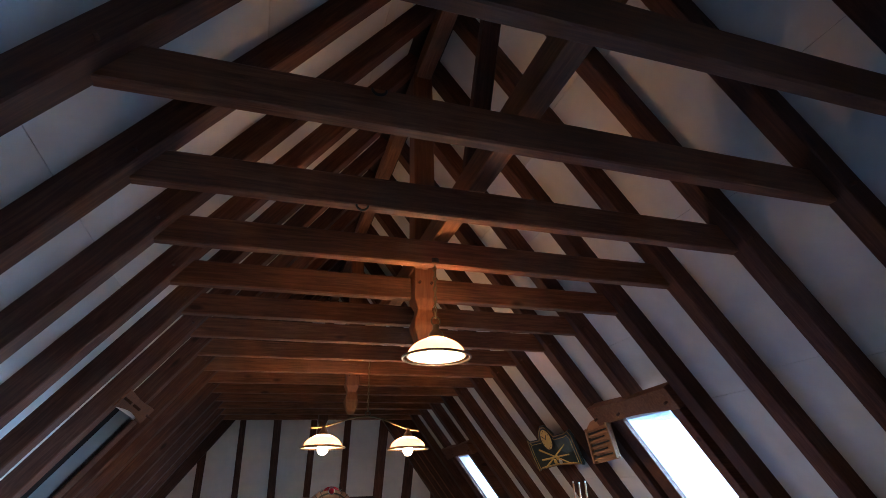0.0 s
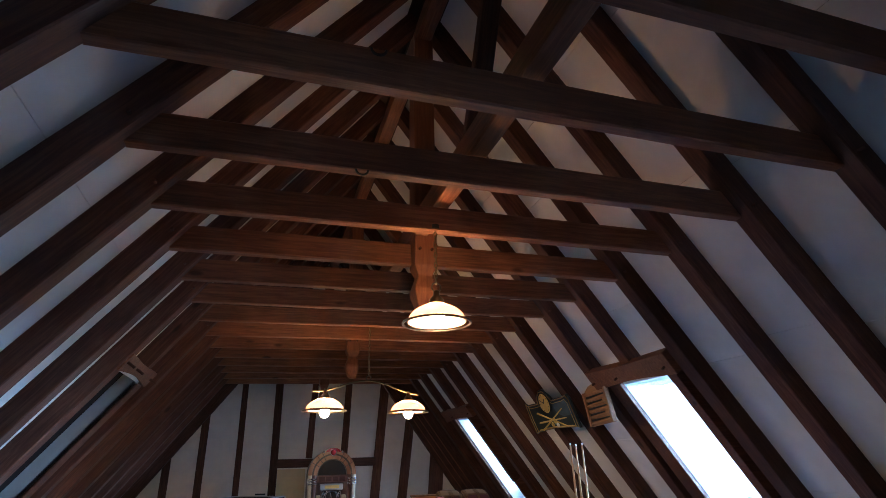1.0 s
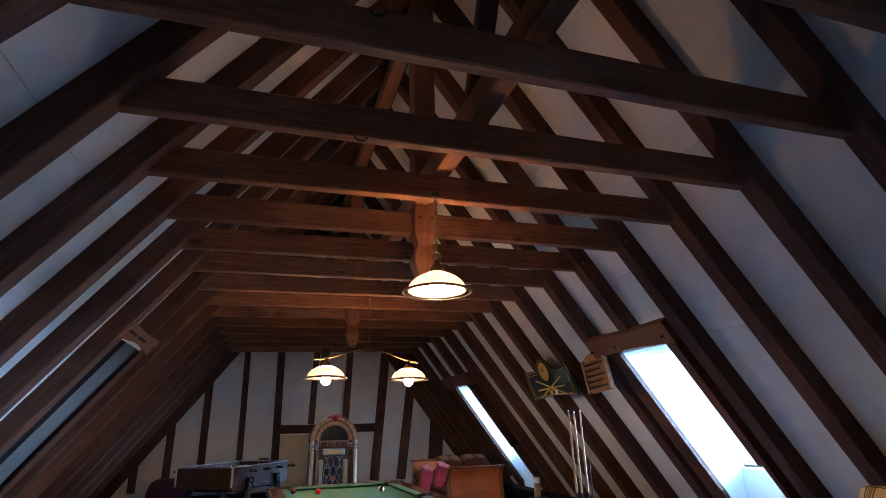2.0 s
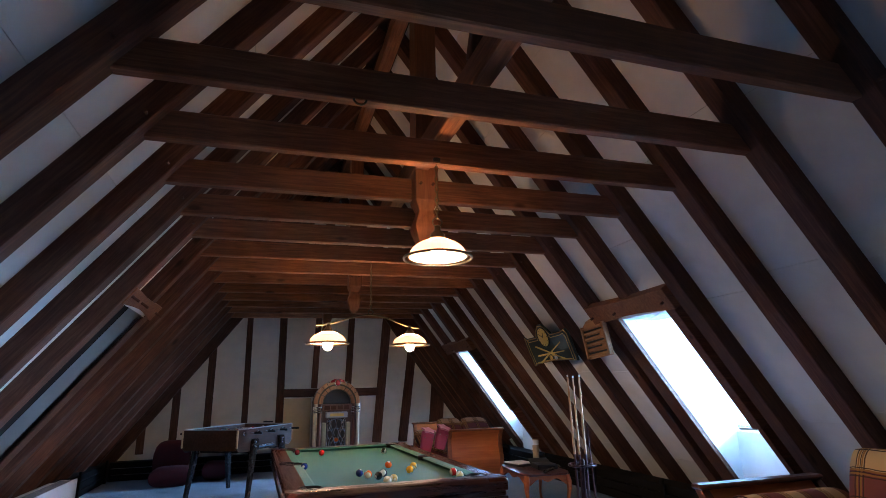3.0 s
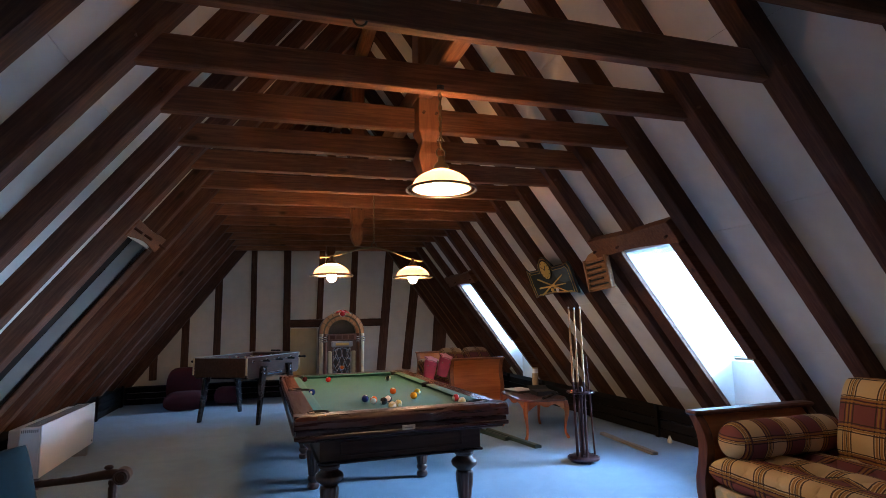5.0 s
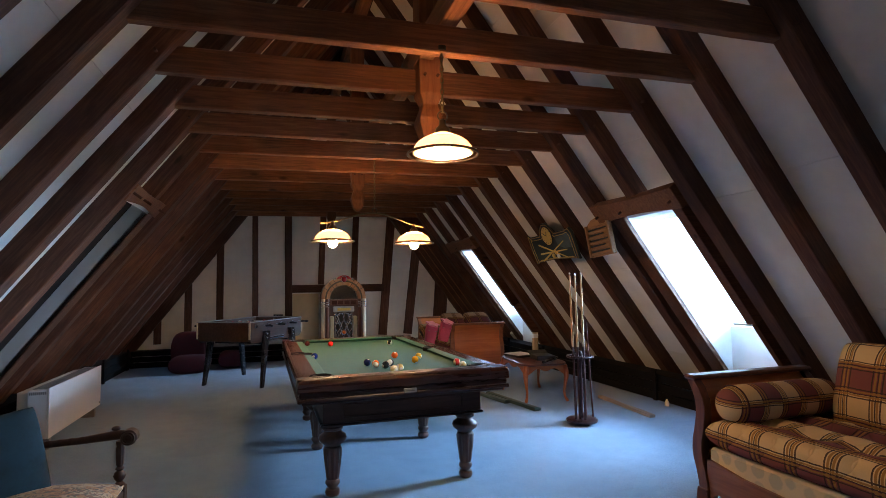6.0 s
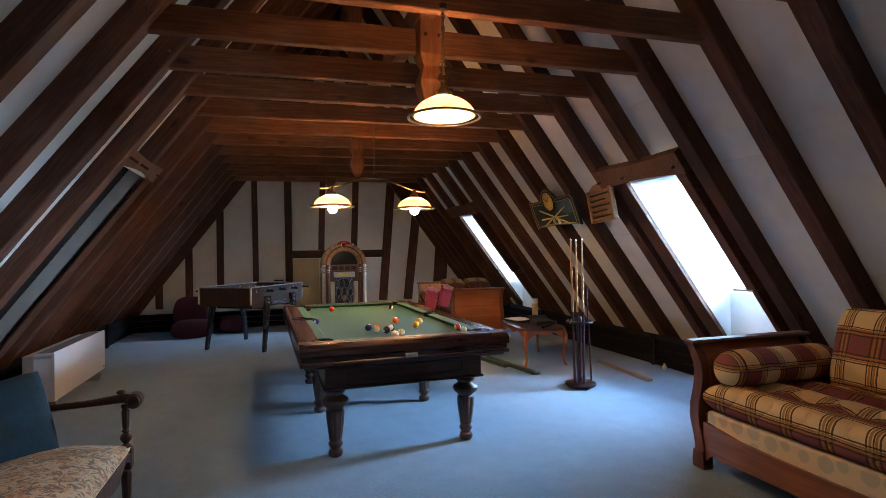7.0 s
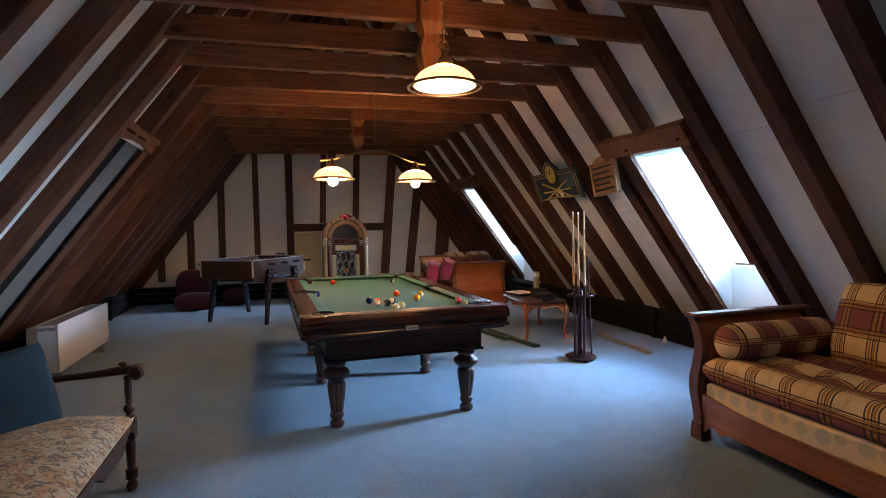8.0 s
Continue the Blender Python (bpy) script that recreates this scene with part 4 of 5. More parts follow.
        s.box(-W + 0.05, W - 0.05, y * (L - 0.38), y * (L - 0.31), H0 - 0.03, H0 + 0.02, 0.004)
        part("cross_bar", s, M_BLACKGLOSS, root)
    s = Shape()
    s.tube([(W + 0.03, -0.25, H0 + 0.05), (W + 0.03, 0.12, H0 + 0.05)], 0.02, 10)
    part("ball_tray", s, M_CHROME, root, "chrome ball tray", 60)
    return root


football_table()


# ---- jukebox ----
def jukebox():
    root = thing("jukebox", "arched vintage jukebox with chrome grille and cream columns", "jukebox", pose(1.523, 10.42, 0))
    R, ZS, D = 0.41, 1.20, 0.58

    def arch(r0, r1, zs, y0, y1, nm, mat, lab="", par=root, n=24):
        s = Shape()
        poly = [(r1 * math.cos(math.pi * i / n), zs + r1 * math.sin(math.pi * i / n)) for i in range(n + 1)]
        poly += [(r0 * math.cos(math.pi * (n - i) / n), zs + r0 * math.sin(math.pi * (n - i) / n)) for i in range(n + 1)]
        v = [(x, y, z) for y in (y0, y1) for x, z in poly]
        m = len(poly)
        f = []
        h = n + 1
        for i in range(n):
            a, b, c, d = i, i + 1, m - 2 - i, m - 1 - i
            f += [(a, b, c, d), (d + m, c + m, b + m, a + m), (a, a + m, b + m, b), (d, c, c + m, d + m)]
        f += [(0, m - 1, 2 * m - 1, m), (h - 1, h - 1 + m, h + m, h)]
        s._add(v, f)
        return part(nm, s, mat, par, lab, 40)

    s = Shape()
    n = 24
    poly = [((R - 0.02) * math.cos(math.pi * i / n), ZS + (R - 0.02) * math.sin(math.pi * i / n)) for i in range(n + 1)] + [(-R + 0.02, 0.04), (R - 0.02, 0.04)]
    s.prism(poly, 0.05, D, "y")
    part("cabinet", s, M_MAHOGZ, root, "dark wooden cabinet")
    arch(0.345, R, ZS, -0.03, 0.12, "outer_arch", M_ORANGE_W, "glossy amber outer arch")
    arch(0.318, 0.345, ZS, -0.045, 0.10, "arch_trim", M_BRONZE)
    arch(0.258, 0.318, ZS, -0.02, 0.10, "inner_arch", M_ORANGE_W, "glossy amber inner arch")
    arch(0.245, 0.258, ZS, -0.035, 0.10, "arch_trim", M_BRONZE)
    s = Shape()
    s.prism([(0.245 * math.cos(math.pi * i / n), ZS + 0.245 * math.sin(math.pi * i / n)) for i in range(n + 1)], 0.02, 0.06, "y")
    part("display_window", s, M_DISPLAY, root, "dark domed glass window")
    s = Shape()
    s.prism([(-0.13, ZS + R - 0.045), (-0.115, ZS + R - 0.005), (-0.06, ZS + R + 0.022), (0.0, ZS + R + 0.030), (0.06, ZS + R + 0.022), (0.115, ZS + R - 0.005), (0.13, ZS + R - 0.045), (0.05, ZS + R - 0.030), (-0.05, ZS + R - 0.030)], -0.05, 0.02, "y", 0.006)
    crest = part("crest", s, M_REDGLOSS, root, "dark red plastic crest")
    s = Shape()
    s.ball((0, -0.055, ZS + R - 0.045), 0.042, 16, 12, (1, 0.5, 1.1))
    part("crest_jewel", s, M_REDGLOSS, crest, "round red jewel", 60)
    s = Shape()
    s.tube([(0.052 * math.cos(2 * math.pi * i / 20), -0.052, ZS + R - 0.045 + 0.056 * math.sin(2 * math.pi * i / 20)) for i in range(20)], 0.008, 6, True)
    part("jewel_ring", s, M_CHROME, crest, "", 60)
    for d in (-1, 1):
        for a0 in (30, 48, 62):
            s = Shape()
            c, q = math.cos(radians(a0)), math.sin(radians(a0))
            s.tube([(d * 0.250 * c, -0.036, ZS + 0.250 * q), (d * (R + 0.003) * c, -0.036, ZS + (R + 0.003) * q)], 0.006, 6)
            part("arch_band", s, M_BRONZE, root, "", 60)
    for x in (-0.16, 0.16):
        s = Shape()
        s.ball((x, -0.02, ZS + 0.37), 0.022, 12, 8)
        part("stud", s, M_CHROME, root, "", 60)
    for x in (-1, 1):
        for x0, r, mat, nm in ((0.375, 0.034, M_CREAM, "outer_column"), (0.30, 0.030, M_MAHOGRED, "inner_column")):
            s = Shape()
            s.lathe([(r, 0.12), (r, ZS)], 16, x * x0, -0.01)
            col = part(nm, s, mat, root, "cream plastic column" if mat == M_CREAM else "dark red wooden column", 50)
            for z in (1.06, 1.10, 1.14):
                s = Shape()
                s.lathe([(r + 0.002, z - 0.014), (r + 0.012, z - 0.008), (r + 0.012, z + 0.008), (r + 0.002, z + 0.014)], 16, x * x0, -0.01)
                part("ring", s, M_CHROME, col, "", 50)
        s = Shape()
        s.box(x * 0.338 - 0.004, x * 0.338 + 0.004, -0.05, 0.02, 0.12, ZS, 0.002)
        part("column_trim", s, M_MAHOGZ, root)
        s = Shape()
        s.box(x * 0.215 - 0.035, x * 0.215 + 0.035, -0.015, 0.06, 0.24, 0.88, 0.01)
        part("side_light", s, M_OLIVE, root, "pale olive plastic side panel")
    s = Shape()
    s.box(-0.26, 0.26, -0.035, 0.06, 1.08, 1.19, 0.008)
    part("title_strip", s, M_MAHOGRED, root)
    for i in range(4):
        s = Shape()
        s.box(-0.22 + i * 0.115, -0.125 + i * 0.115, -0.042, -0.034, 1.10, 1.17, 0.002)
        part("title_card", s, M_RAILTOP, root)
    s = Shape()
    s.box(-0.19, 0.19, -0.05, 0.06, 0.96, 1.06, 0.01)
    part("selector", s, M_STEEL, root, "dull chrome selector panel")
    s = Shape()
    s.box(-0.12, 0.12, -0.056, -0.049, 0.985, 1.035, 0.003)
    part("selector_screen", s, M_YELLOW, root)
    s = Shape()
    s.box(-0.17, 0.17, 0.0, 0.06, 0.16, 0.95)
    part("speaker_cloth", s, M_BLACK, root, "black speaker cloth")
    # silver scrollwork, mirrored about the middle
    for e in (-1, 1):
        for x0, sway, turns, ph in ((0.030, 0.026, 2.0, 0.0), (0.062, 0.030, 2.0, 3.1), (0.098, 0.032, 2.5, 0.6), (0.128, 0.028, 2.5, 3.6), (0.158, 0.004, 1.0, 0.0)):
            s = Shape()
            s.tube([(e * (x0 + sway * math.sin(ph + 2 * math.pi * turns * i / 40)), -0.012, 0.18 + 0.76 * i / 40) for i in range(41)], 0.0095, 6)
            part("grille_scroll", s, M_CHROME, root, "", 60)
    for z in (0.20, 0.36, 0.76, 0.92):
        s = Shape()
        s.tube([(0.155 * i / 8, -0.014, z + 0.02 * math.cos(math.pi * i / 8)) for i in range(-8, 9)], 0.008, 6)
        part("grille_bar", s, M_CHROME, root, "", 60)
    s = Shape()
    s.lathe([(0.052, 0.0), (0.052, 0.02), (0.03, 0.03)], 8, m=Matrix.Translation((0, -0.005, 0.585)) @ pose(0, 0, 0, 90, 0, 0))
    med = part("medallion", s, M_CHROME, root, "", 30)
    s = Shape()
    s.lathe([(0.034, 0.03), (0.034, 0.036), (0.005, 0.04)], 8, m=Matrix.Translation((0, -0.005, 0.585)) @ pose(0, 0, 0, 90, 0, 0))
    part("jewel", s, M_ORANGEJEWEL, med, "orange jewel")
    s = Shape()
    s.box(-R - 0.01, R + 0.01, -0.05, D, 0.0, 0.12, 0.012)
    part("plinth", s, M_MAHOGX, root)
    return root


jukebox()

# beige panel leaning beside it
s = Shape()
s.box(-0.25, 0.25, -0.012, 0.012, 0.0, 1.30, 0.004)
ob = part("leaning_panel", s, M_BEIGE)
ob.matrix_basis = pose(0.88, 11.22, 0.0, -3, 0, 0)
tagged(ob, "plain beige board leaning against the far wall", "board")


# ---- daybeds ----
def daybed(at, extras, W=1.0):
    """Sleigh daybed: x across from the front, y along; far end arm at y = 0, near one at -2.0."""
    root = thing("daybed", "cherry sleigh daybed with plaid mattress and pale base", "daybed", at, "daybeds")
    L = 2.02

    def arm_profile(flip):
        """Outward swing over height, in metres from the end's line."""
        rows = [(-0.012, 0.03), (-0.010, 0.12), (-0.006, 0.17), (0.012, 0.23), (0.034, 0.29), (0.040, 0.34), (0.030, 0.41), (0.008, 0.49), (-0.010, 0.56), (-0.014, 0.62), (-0.004, 0.68), (0.028, 0.74), (0.062, 0.785)]
        return [(flip * o, z) for o, z in rows]
    for flip, y0 in ((1, 0.0), (-1, -L)):
        pr = arm_profile(flip)
        th = 0.022
        s = Shape()
        pan = [(y0 + o + 0.0, z) for o, z in pr if z > 0.11]
        poly = pan + [(y - flip * th, z) for y, z in pan[::-1]]
        s.prism(poly, 0.055, W - 0.055, "x", 0.0)
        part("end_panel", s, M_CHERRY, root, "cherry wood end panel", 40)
        for x0, x1 in ((0.0, 0.06), (W - 0.06, W)):
            s = Shape()
            po = [(y0 + o + flip * 0.012, z) for o, z in pr]
            poly = po + [(y - flip * (0.075 - 0.025 * abs(z - 0.35)), z) for y, z in po[::-1]]
            s.prism(poly, x0, x1, "x", 0.004)
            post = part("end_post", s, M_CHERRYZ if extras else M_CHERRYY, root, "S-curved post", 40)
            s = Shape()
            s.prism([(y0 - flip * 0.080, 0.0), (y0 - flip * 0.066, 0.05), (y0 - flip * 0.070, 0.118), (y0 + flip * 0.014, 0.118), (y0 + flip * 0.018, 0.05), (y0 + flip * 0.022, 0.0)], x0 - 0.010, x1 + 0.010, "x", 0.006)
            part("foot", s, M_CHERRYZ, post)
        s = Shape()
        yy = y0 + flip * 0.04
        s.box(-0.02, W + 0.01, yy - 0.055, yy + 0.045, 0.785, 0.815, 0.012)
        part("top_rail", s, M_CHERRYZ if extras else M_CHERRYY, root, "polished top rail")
        s = Shape()
        s.box(0.06, W - 0.06, y0 + flip * 0.004, y0 + flip * 0.034, 0.30, 0.335, 0.006)
        part("panel_rail", s, M_CHERRY, root)
    # long rails with a scrolled lower edge near the feet
    for x in (0.015, W - 0.045):
        s = Shape()
        poly = [(-0.05, 0.30), (-0.05, 0.06)]
        poly += [(-0.05 - 0.035, 0.062), (-0.05 - 0.055, 0.098), (-0.05 - 0.085, 0.112), (-0.05 - 0.115, 0.104), (-0.05 - 0.135, 0.086), (-0.05 - 0.165, 0.084), (-0.05 - 0.185, 0.104)]
        poly += [(-L + 0.05 + 0.185, 0.104), (-L + 0.05 + 0.165, 0.084), (-L + 0.05 + 0.135, 0.086), (-L + 0.05 + 0.115, 0.104), (-L + 0.05 + 0.085, 0.112), (-L + 0.05 + 0.055, 0.098), (-L + 0.05 + 0.035, 0.062), (-L + 0.05, 0.06), (-L + 0.05, 0.30)]
        for i in range(9):
            t = 1 - i / 4
            poly.append((-L / 2 - t * (L / 2 - 0.08), 0.30 - 0.055 * (1 - t * t) ** 0.5 * 1.0))
        s.prism(poly, x, x + 0.03, "x", 0.003)
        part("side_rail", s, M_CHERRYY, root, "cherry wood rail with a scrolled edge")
    s = Shape()
    s.box(0.035, W - 0.05, -L + 0.05, -0.05, 0.17, 0.375, 0.02)
    part("bed_base", s, M_TICK, root, "pale patterned base")
    s = Shape()
    tufts = [(a, b) for a in (-0.5, 0.0, 0.5) for b in (-0.75, -0.45, -0.15, 0.15, 0.45, 0.75)]
    s.pad(W - 0.03, L - 0.12, 0.20, 14.0, 40, pose(W / 2 - 0.01, -L / 2, 0.47), 0.3, tufts)
    part("mattress", s, M_PLAID, root, "quilted wine and cream plaid mattress", 70)
    if extras:
        s = Shape()
        m = pose(0.04, -0.185, 0.655) @ pose(0, 0, 0, 0, 90, 0)
        s.lathe([(0.004, -0.012), (0.035, -0.009), (0.066, 0.002), (0.092, 0.024), (0.108, 0.055), (0.117, 0.10), (0.121, 0.20), (0.117, 0.45), (0.120, 0.70), (0.114, 0.82), (0.098, 0.87), (0.06, 0.90), (0.004, 0.908)], 28, m=m)
        ob = part("bolster", s, M_PLAIDB, None, "", 60)
        ob.matrix_basis = at
        tagged(ob, "round plaid bolster against the daybed's arm", "bolster", "daybed cushions")
        s = Shape()
        s.tube([(0.115, -0.185 + 0.1185 * math.cos(2 * math.pi * i / 28), 0.655 + 0.1185 * math.sin(2 * math.pi * i / 28)) for i in range(28)], 0.005, 6, True)
        part("piping", s, M_PIPING, ob, "dark piping", 60)
        for yy, tilt in ((-0.62, -16), (-1.30, -14)):
            s = Shape()
            s.pad(0.55, 0.64, 0.23, 2.6, 24, None, 0.2, (), 0.06)
            ob = part("back_cushion", s, M_PLAIDB2, None, "", 70)
            ob.matrix_basis = at @ pose(0.86, yy, 0.755, 0, -90 - tilt, 0)
            tagged(ob, "plump plaid back cushion leaning on the daybed", "cushion", "daybed cushions")
    else:
        for k, (xx, yy, zz, t, w, d) in enumerate(((0.66, -1.50, 0.80, 34, 0.46, 0.44), (0.26, -1.40, 0.78, 44, 0.42, 0.42), (-0.10, -1.28, 0.64, 36, 0.42, 0.34))):
            s = Shape()
            s.pad(w, d, 0.16, 2.4, 16, None, 0.3, (), 0.14)
            ob = part("cushion", s, M_PLAIDDIM, None, "", 70)
            ob.matrix_basis = at @ pose(xx, yy, zz, t, 0, 4 * k)
            tagged(ob, "plaid cushion in dimmed tones lying on the far daybed", "cushion", "daybed cushions")
    return root


M_PIPING = plain("dark_piping", (0.06, 0.02, 0.02), 0.9)
M_PLAIDB2 = plaid("plaid_square", 1, 0, 0.20, 0.165, off=-0.08)
daybed(pose(2.893, 3.215, 0), True)


def far_daybed():
    """The second daybed, end panel towards the room, with a pink toy over its end."""
    at = pose(2.969, 10.49, 0)
    root = daybed(at, False, 0.90)
    root["label"] = "second cherry sleigh daybed with its panelled end towards the room"
    toy = thing("pink_bag", "pink plush bag with two star flaps on the daybed end", "bag", pose(2.76, 8.45, 0.57))
    for x, z, lean in ((-0.125, -0.015, 10), (0.105, 0.02, 14)):
        m = Matrix.Translation((x, 0.0, 0.10 + z)) @ pose(0, 0, 0, 0, lean, 0)
        s = Shape()
        n = 10
        rows = [(0.060, -0.150), (0.080, -0.140), (0.088, -0.05), (0.096, 0.06), (0.098, 0.13), (0.085, 0.150)]
        v, fcs = [], []
        for half, h in rows:
            for i in range(2 * n):
                a = math.pi * i / n
                c, d = math.cos(a), math.sin(a)
                v.append((half * math.copysign(abs(c) ** 0.6, c), 0.045 * math.copysign(abs(d) ** 0.6, d), h))
        for r in range(len(rows) - 1):
            for i in range(2 * n):
                q = (i + 1) % (2 * n)
                fcs.append((r * 2 * n + i, r * 2 * n + q, (r + 1) * 2 * n + q, (r + 1) * 2 * n + i))
        fcs += [tuple(range(2 * n - 1, -1, -1)), tuple((len(rows) - 1) * 2 * n + i for i in range(2 * n))]
        s._add(v, fcs, 0, m)
        part("pouch", s, M_PINK, toy, "", 50)
        s = Shape()
        poly = []
        for i in range(10):
            r = 0.125 if i % 2 == 0 else 0.072
            poly.append((r * math.cos(math.pi * i / 5 + 0.3), 0.8 * r * math.sin(math.pi * i / 5 + 0.3)))
        s.prism(poly, -0.012, 0.012, "z", 0.004, m @ Matrix.Translation((0, -0.02, 0.165)) @ pose(0, 0, 0, 24, 4, 0))
        flap = part("star_flap", s, M_PINKPALE, toy, "pale pink star flap")
        for dx in (-0.05, 0.06):
            s = Shape()
            s.ball(m @ Vector((dx, -0.052, 0.06)), 0.011, 10, 8)
            part("button", s, M_CHROME, flap, "", 60)


far_daybed()


# ---- carved settee ----
def settee():
    """Faces +x; the far arm stands at y = 0 and the seat runs towards -y."""
    root = thing("settee", "dark carved settee with floral upholstered seat", "settee", pose(-0.482, 3.624, 0))
    D, L = 0.66, 1.75
    s = Shape()
    n = 18
    v, fcs = [], []
    for i in range(n + 1):
        for j in range(n + 1):
            a, b = i / n, j / n
            crown = 0.112 * (math.sin(math.pi * min(1, max(0, a))) ** 0.45) * (math.sin(math.pi * b) ** 0.4)
            ca, cb = abs(2 * a - 1) ** 8, abs(2 * b - 1) ** 30
            pull = 0.030 * ca * cb
            v.append((0.045 - a * (D - 0.02) + (pull if a > 0.5 else -pull), 0.02 - b * (L - 0.02) + (pull if b > 0.5 else -pull), 0.405 + crown))
    for i in range(n):
        for j in range(n):
            k = i * (n + 1) + j
            fcs.append((k, k + n + 1, k + n + 2, k + 1))
    s._add(v, fcs)
    s.box(0.065 - D + 0.02, 0.025, 0.06 - L, 0.0, 0.375, 0.404, 0.006)
    part("seat", s, M_FLORAL, root, "floral tapestry seat", 50)
    s = Shape()
    s.box(0.026, 0.036, 0.07 - L, -0.01, 0.388, 0.403, 0.003)
    part("seat_piping", s, M_CREAM, root, "pale piping")
    s = Shape()
    poly = [(0.03, 0.378), (0.03, 0.29)]
    for i in range(1, 24):
        t = i / 24
        poly.append((0.03 - t * (L - 0.06), 0.31 + 0.030 * math.sin(6 * math.pi * t) - 0.02 * math.cos(12 * math.pi * t)))
    poly += [(-L + 0.06, 0.29), (-L + 0.06, 0.378)]
    s.prism(poly, 0.005, 0.038, "x", 0.003)
    part("front_apron", s, M_OAKDARK, root, "carved front rail")
    s = Shape()
    s.box(-D + 0.02, 0.0, 0.0, 0.03, 0.30, 0.378, 0.004)
    part("side_apron", s, M_OAKDARK, root)
    lathe_leg = [(0.018, 0.0), (0.027, 0.008), (0.030, 0.03), (0.022, 0.05), (0.016, 0.058), (0.030, 0.07), (0.030, 0.12), (0.018, 0.128), (0.022, 0.14), (0.026, 0.26), (0.020, 0.275), (0.028, 0.285)]
    up = [(0.022, 0.40), (0.026, 0.408), (0.013, 0.422), (0.024, 0.436), (0.030, 0.452), (0.024, 0.468), (0.013, 0.478), (0.022, 0.488), (0.014, 0.499), (0.018, 0.51), (0.021, 0.59), (0.017, 0.605), (0.022, 0.615), (0.020, 0.63)]
    for y in (0.0, -L + 0.05):
        for x in (0.012, -D + 0.04):
            s = Shape()
            s.lathe(lathe_leg, 32, x, y, None, 8, 0.14, (0.14, 0.26))
            leg = part("leg", s, M_OAKDARK, root, "turned fluted leg", 45)
            s = Shape()
            s.box(x - 0.03, x + 0.03, y - 0.03, y + 0.03, 0.286, 0.40, 0.006)
            part("leg_block", s, M_OAKDARK, leg)
        s = Shape()
        s.lathe(up, 32, 0.012, y, None, 8, 0.12, (0.50, 0.62))
        part("arm_post", s, M_OAKDARK, root, "turned arm post", 45)
        # arm with a rolled scroll in front
        s = Shape()
        s.tube([(-D + 0.02, y, 0.645), (-D * 0.6, y, 0.640), (-D * 0.25, y, 0.648), (0.0, y, 0.662), (0.04, y, 0.660)], [0.018, 0.016, 0.018, 0.025, 0.022], 10, m=None)
        arm = part("arm", s, M_OAKDARK, root, "carved arm", 60)
        s = Shape()
        s.lathe([(0.012, -0.045), (0.026, -0.04), (0.040, -0.03), (0.040, 0.03), (0.026, 0.04), (0.012, 0.045)], 20, m=Matrix.Translation((0.055, y, 0.648)) @ pose(0, 0, 0, 90, 0, 0))
        part("scroll", s, M_OAKDARK, arm, "rolled scroll", 40)
        for r in (0.030, 0.016):
            s = Shape()
            s.tube([(0.055 + r * math.cos(2 * math.pi * i / 20), y - 0.044 + 0.2 * (0.030 - r), 0.648 + r * math.sin(2 * math.pi * i / 20)) for i in range(20)], 0.005, 6, True)
            part("carved_ring", s, M_OAKDARK, arm, "", 60)
        for i in range(7):
            s = Shape()
            s.ball((-0.06 - 0.05 * i, y, 0.662 - 0.002 * i), 0.016, 10, 6, (1.5, 0.8, 0.6))
            part("carved_leaf", s, M_OAKDARK, arm, "", 60)
        s = Shape()
        s.ball((-0.01, y, 0.695), 0.016, 10, 8, (1.4, 1, 0.8))
        part("leaf", s, M_OAKDARK, arm, "", 60)
        s = Shape()
        s.box(-D + 0.01, -D + 0.065, y - 0.03, y + 0.03, 0.40, 1.02, 0.008)
        part("back_post", s, M_OAKDARK, root)
    s = Shape()
    s.box(-D + 0.012, -D + 0.06, -L + 0.08, -0.03, 0.94, 1.02, 0.012)
    part("crest_rail", s, M_OAKDARK, root)
    s = Shape()
    s.pad(0.44, L - 0.16, 0.09, 8.0, 16, pose(-D + 0.04, -L / 2 + 0.025, 0.70, 0, 90, 0), 0.3)
    part("back_pad", s, M_FLORAL, root, "floral tapestry back", 60)
    s = Shape()
    s.pad(0.42, 0.42, 0.15, 2.8, 22, None, 0.3, (), 0.02)
    ob = part("teal_cushion", s, M_TEAL, None, "", 70)
    ob.matrix_basis = pose(-0.482 - 0.47, 3.624 - 0.20, 0.62) @ look((0, 0, 0), (-0.62, 0.74, -0.20)) @ pose(0, 0, 0, 0, 0, 8)
    tagged(ob, "dark teal velvet cushion leaning on the settee", "cushion")


settee()


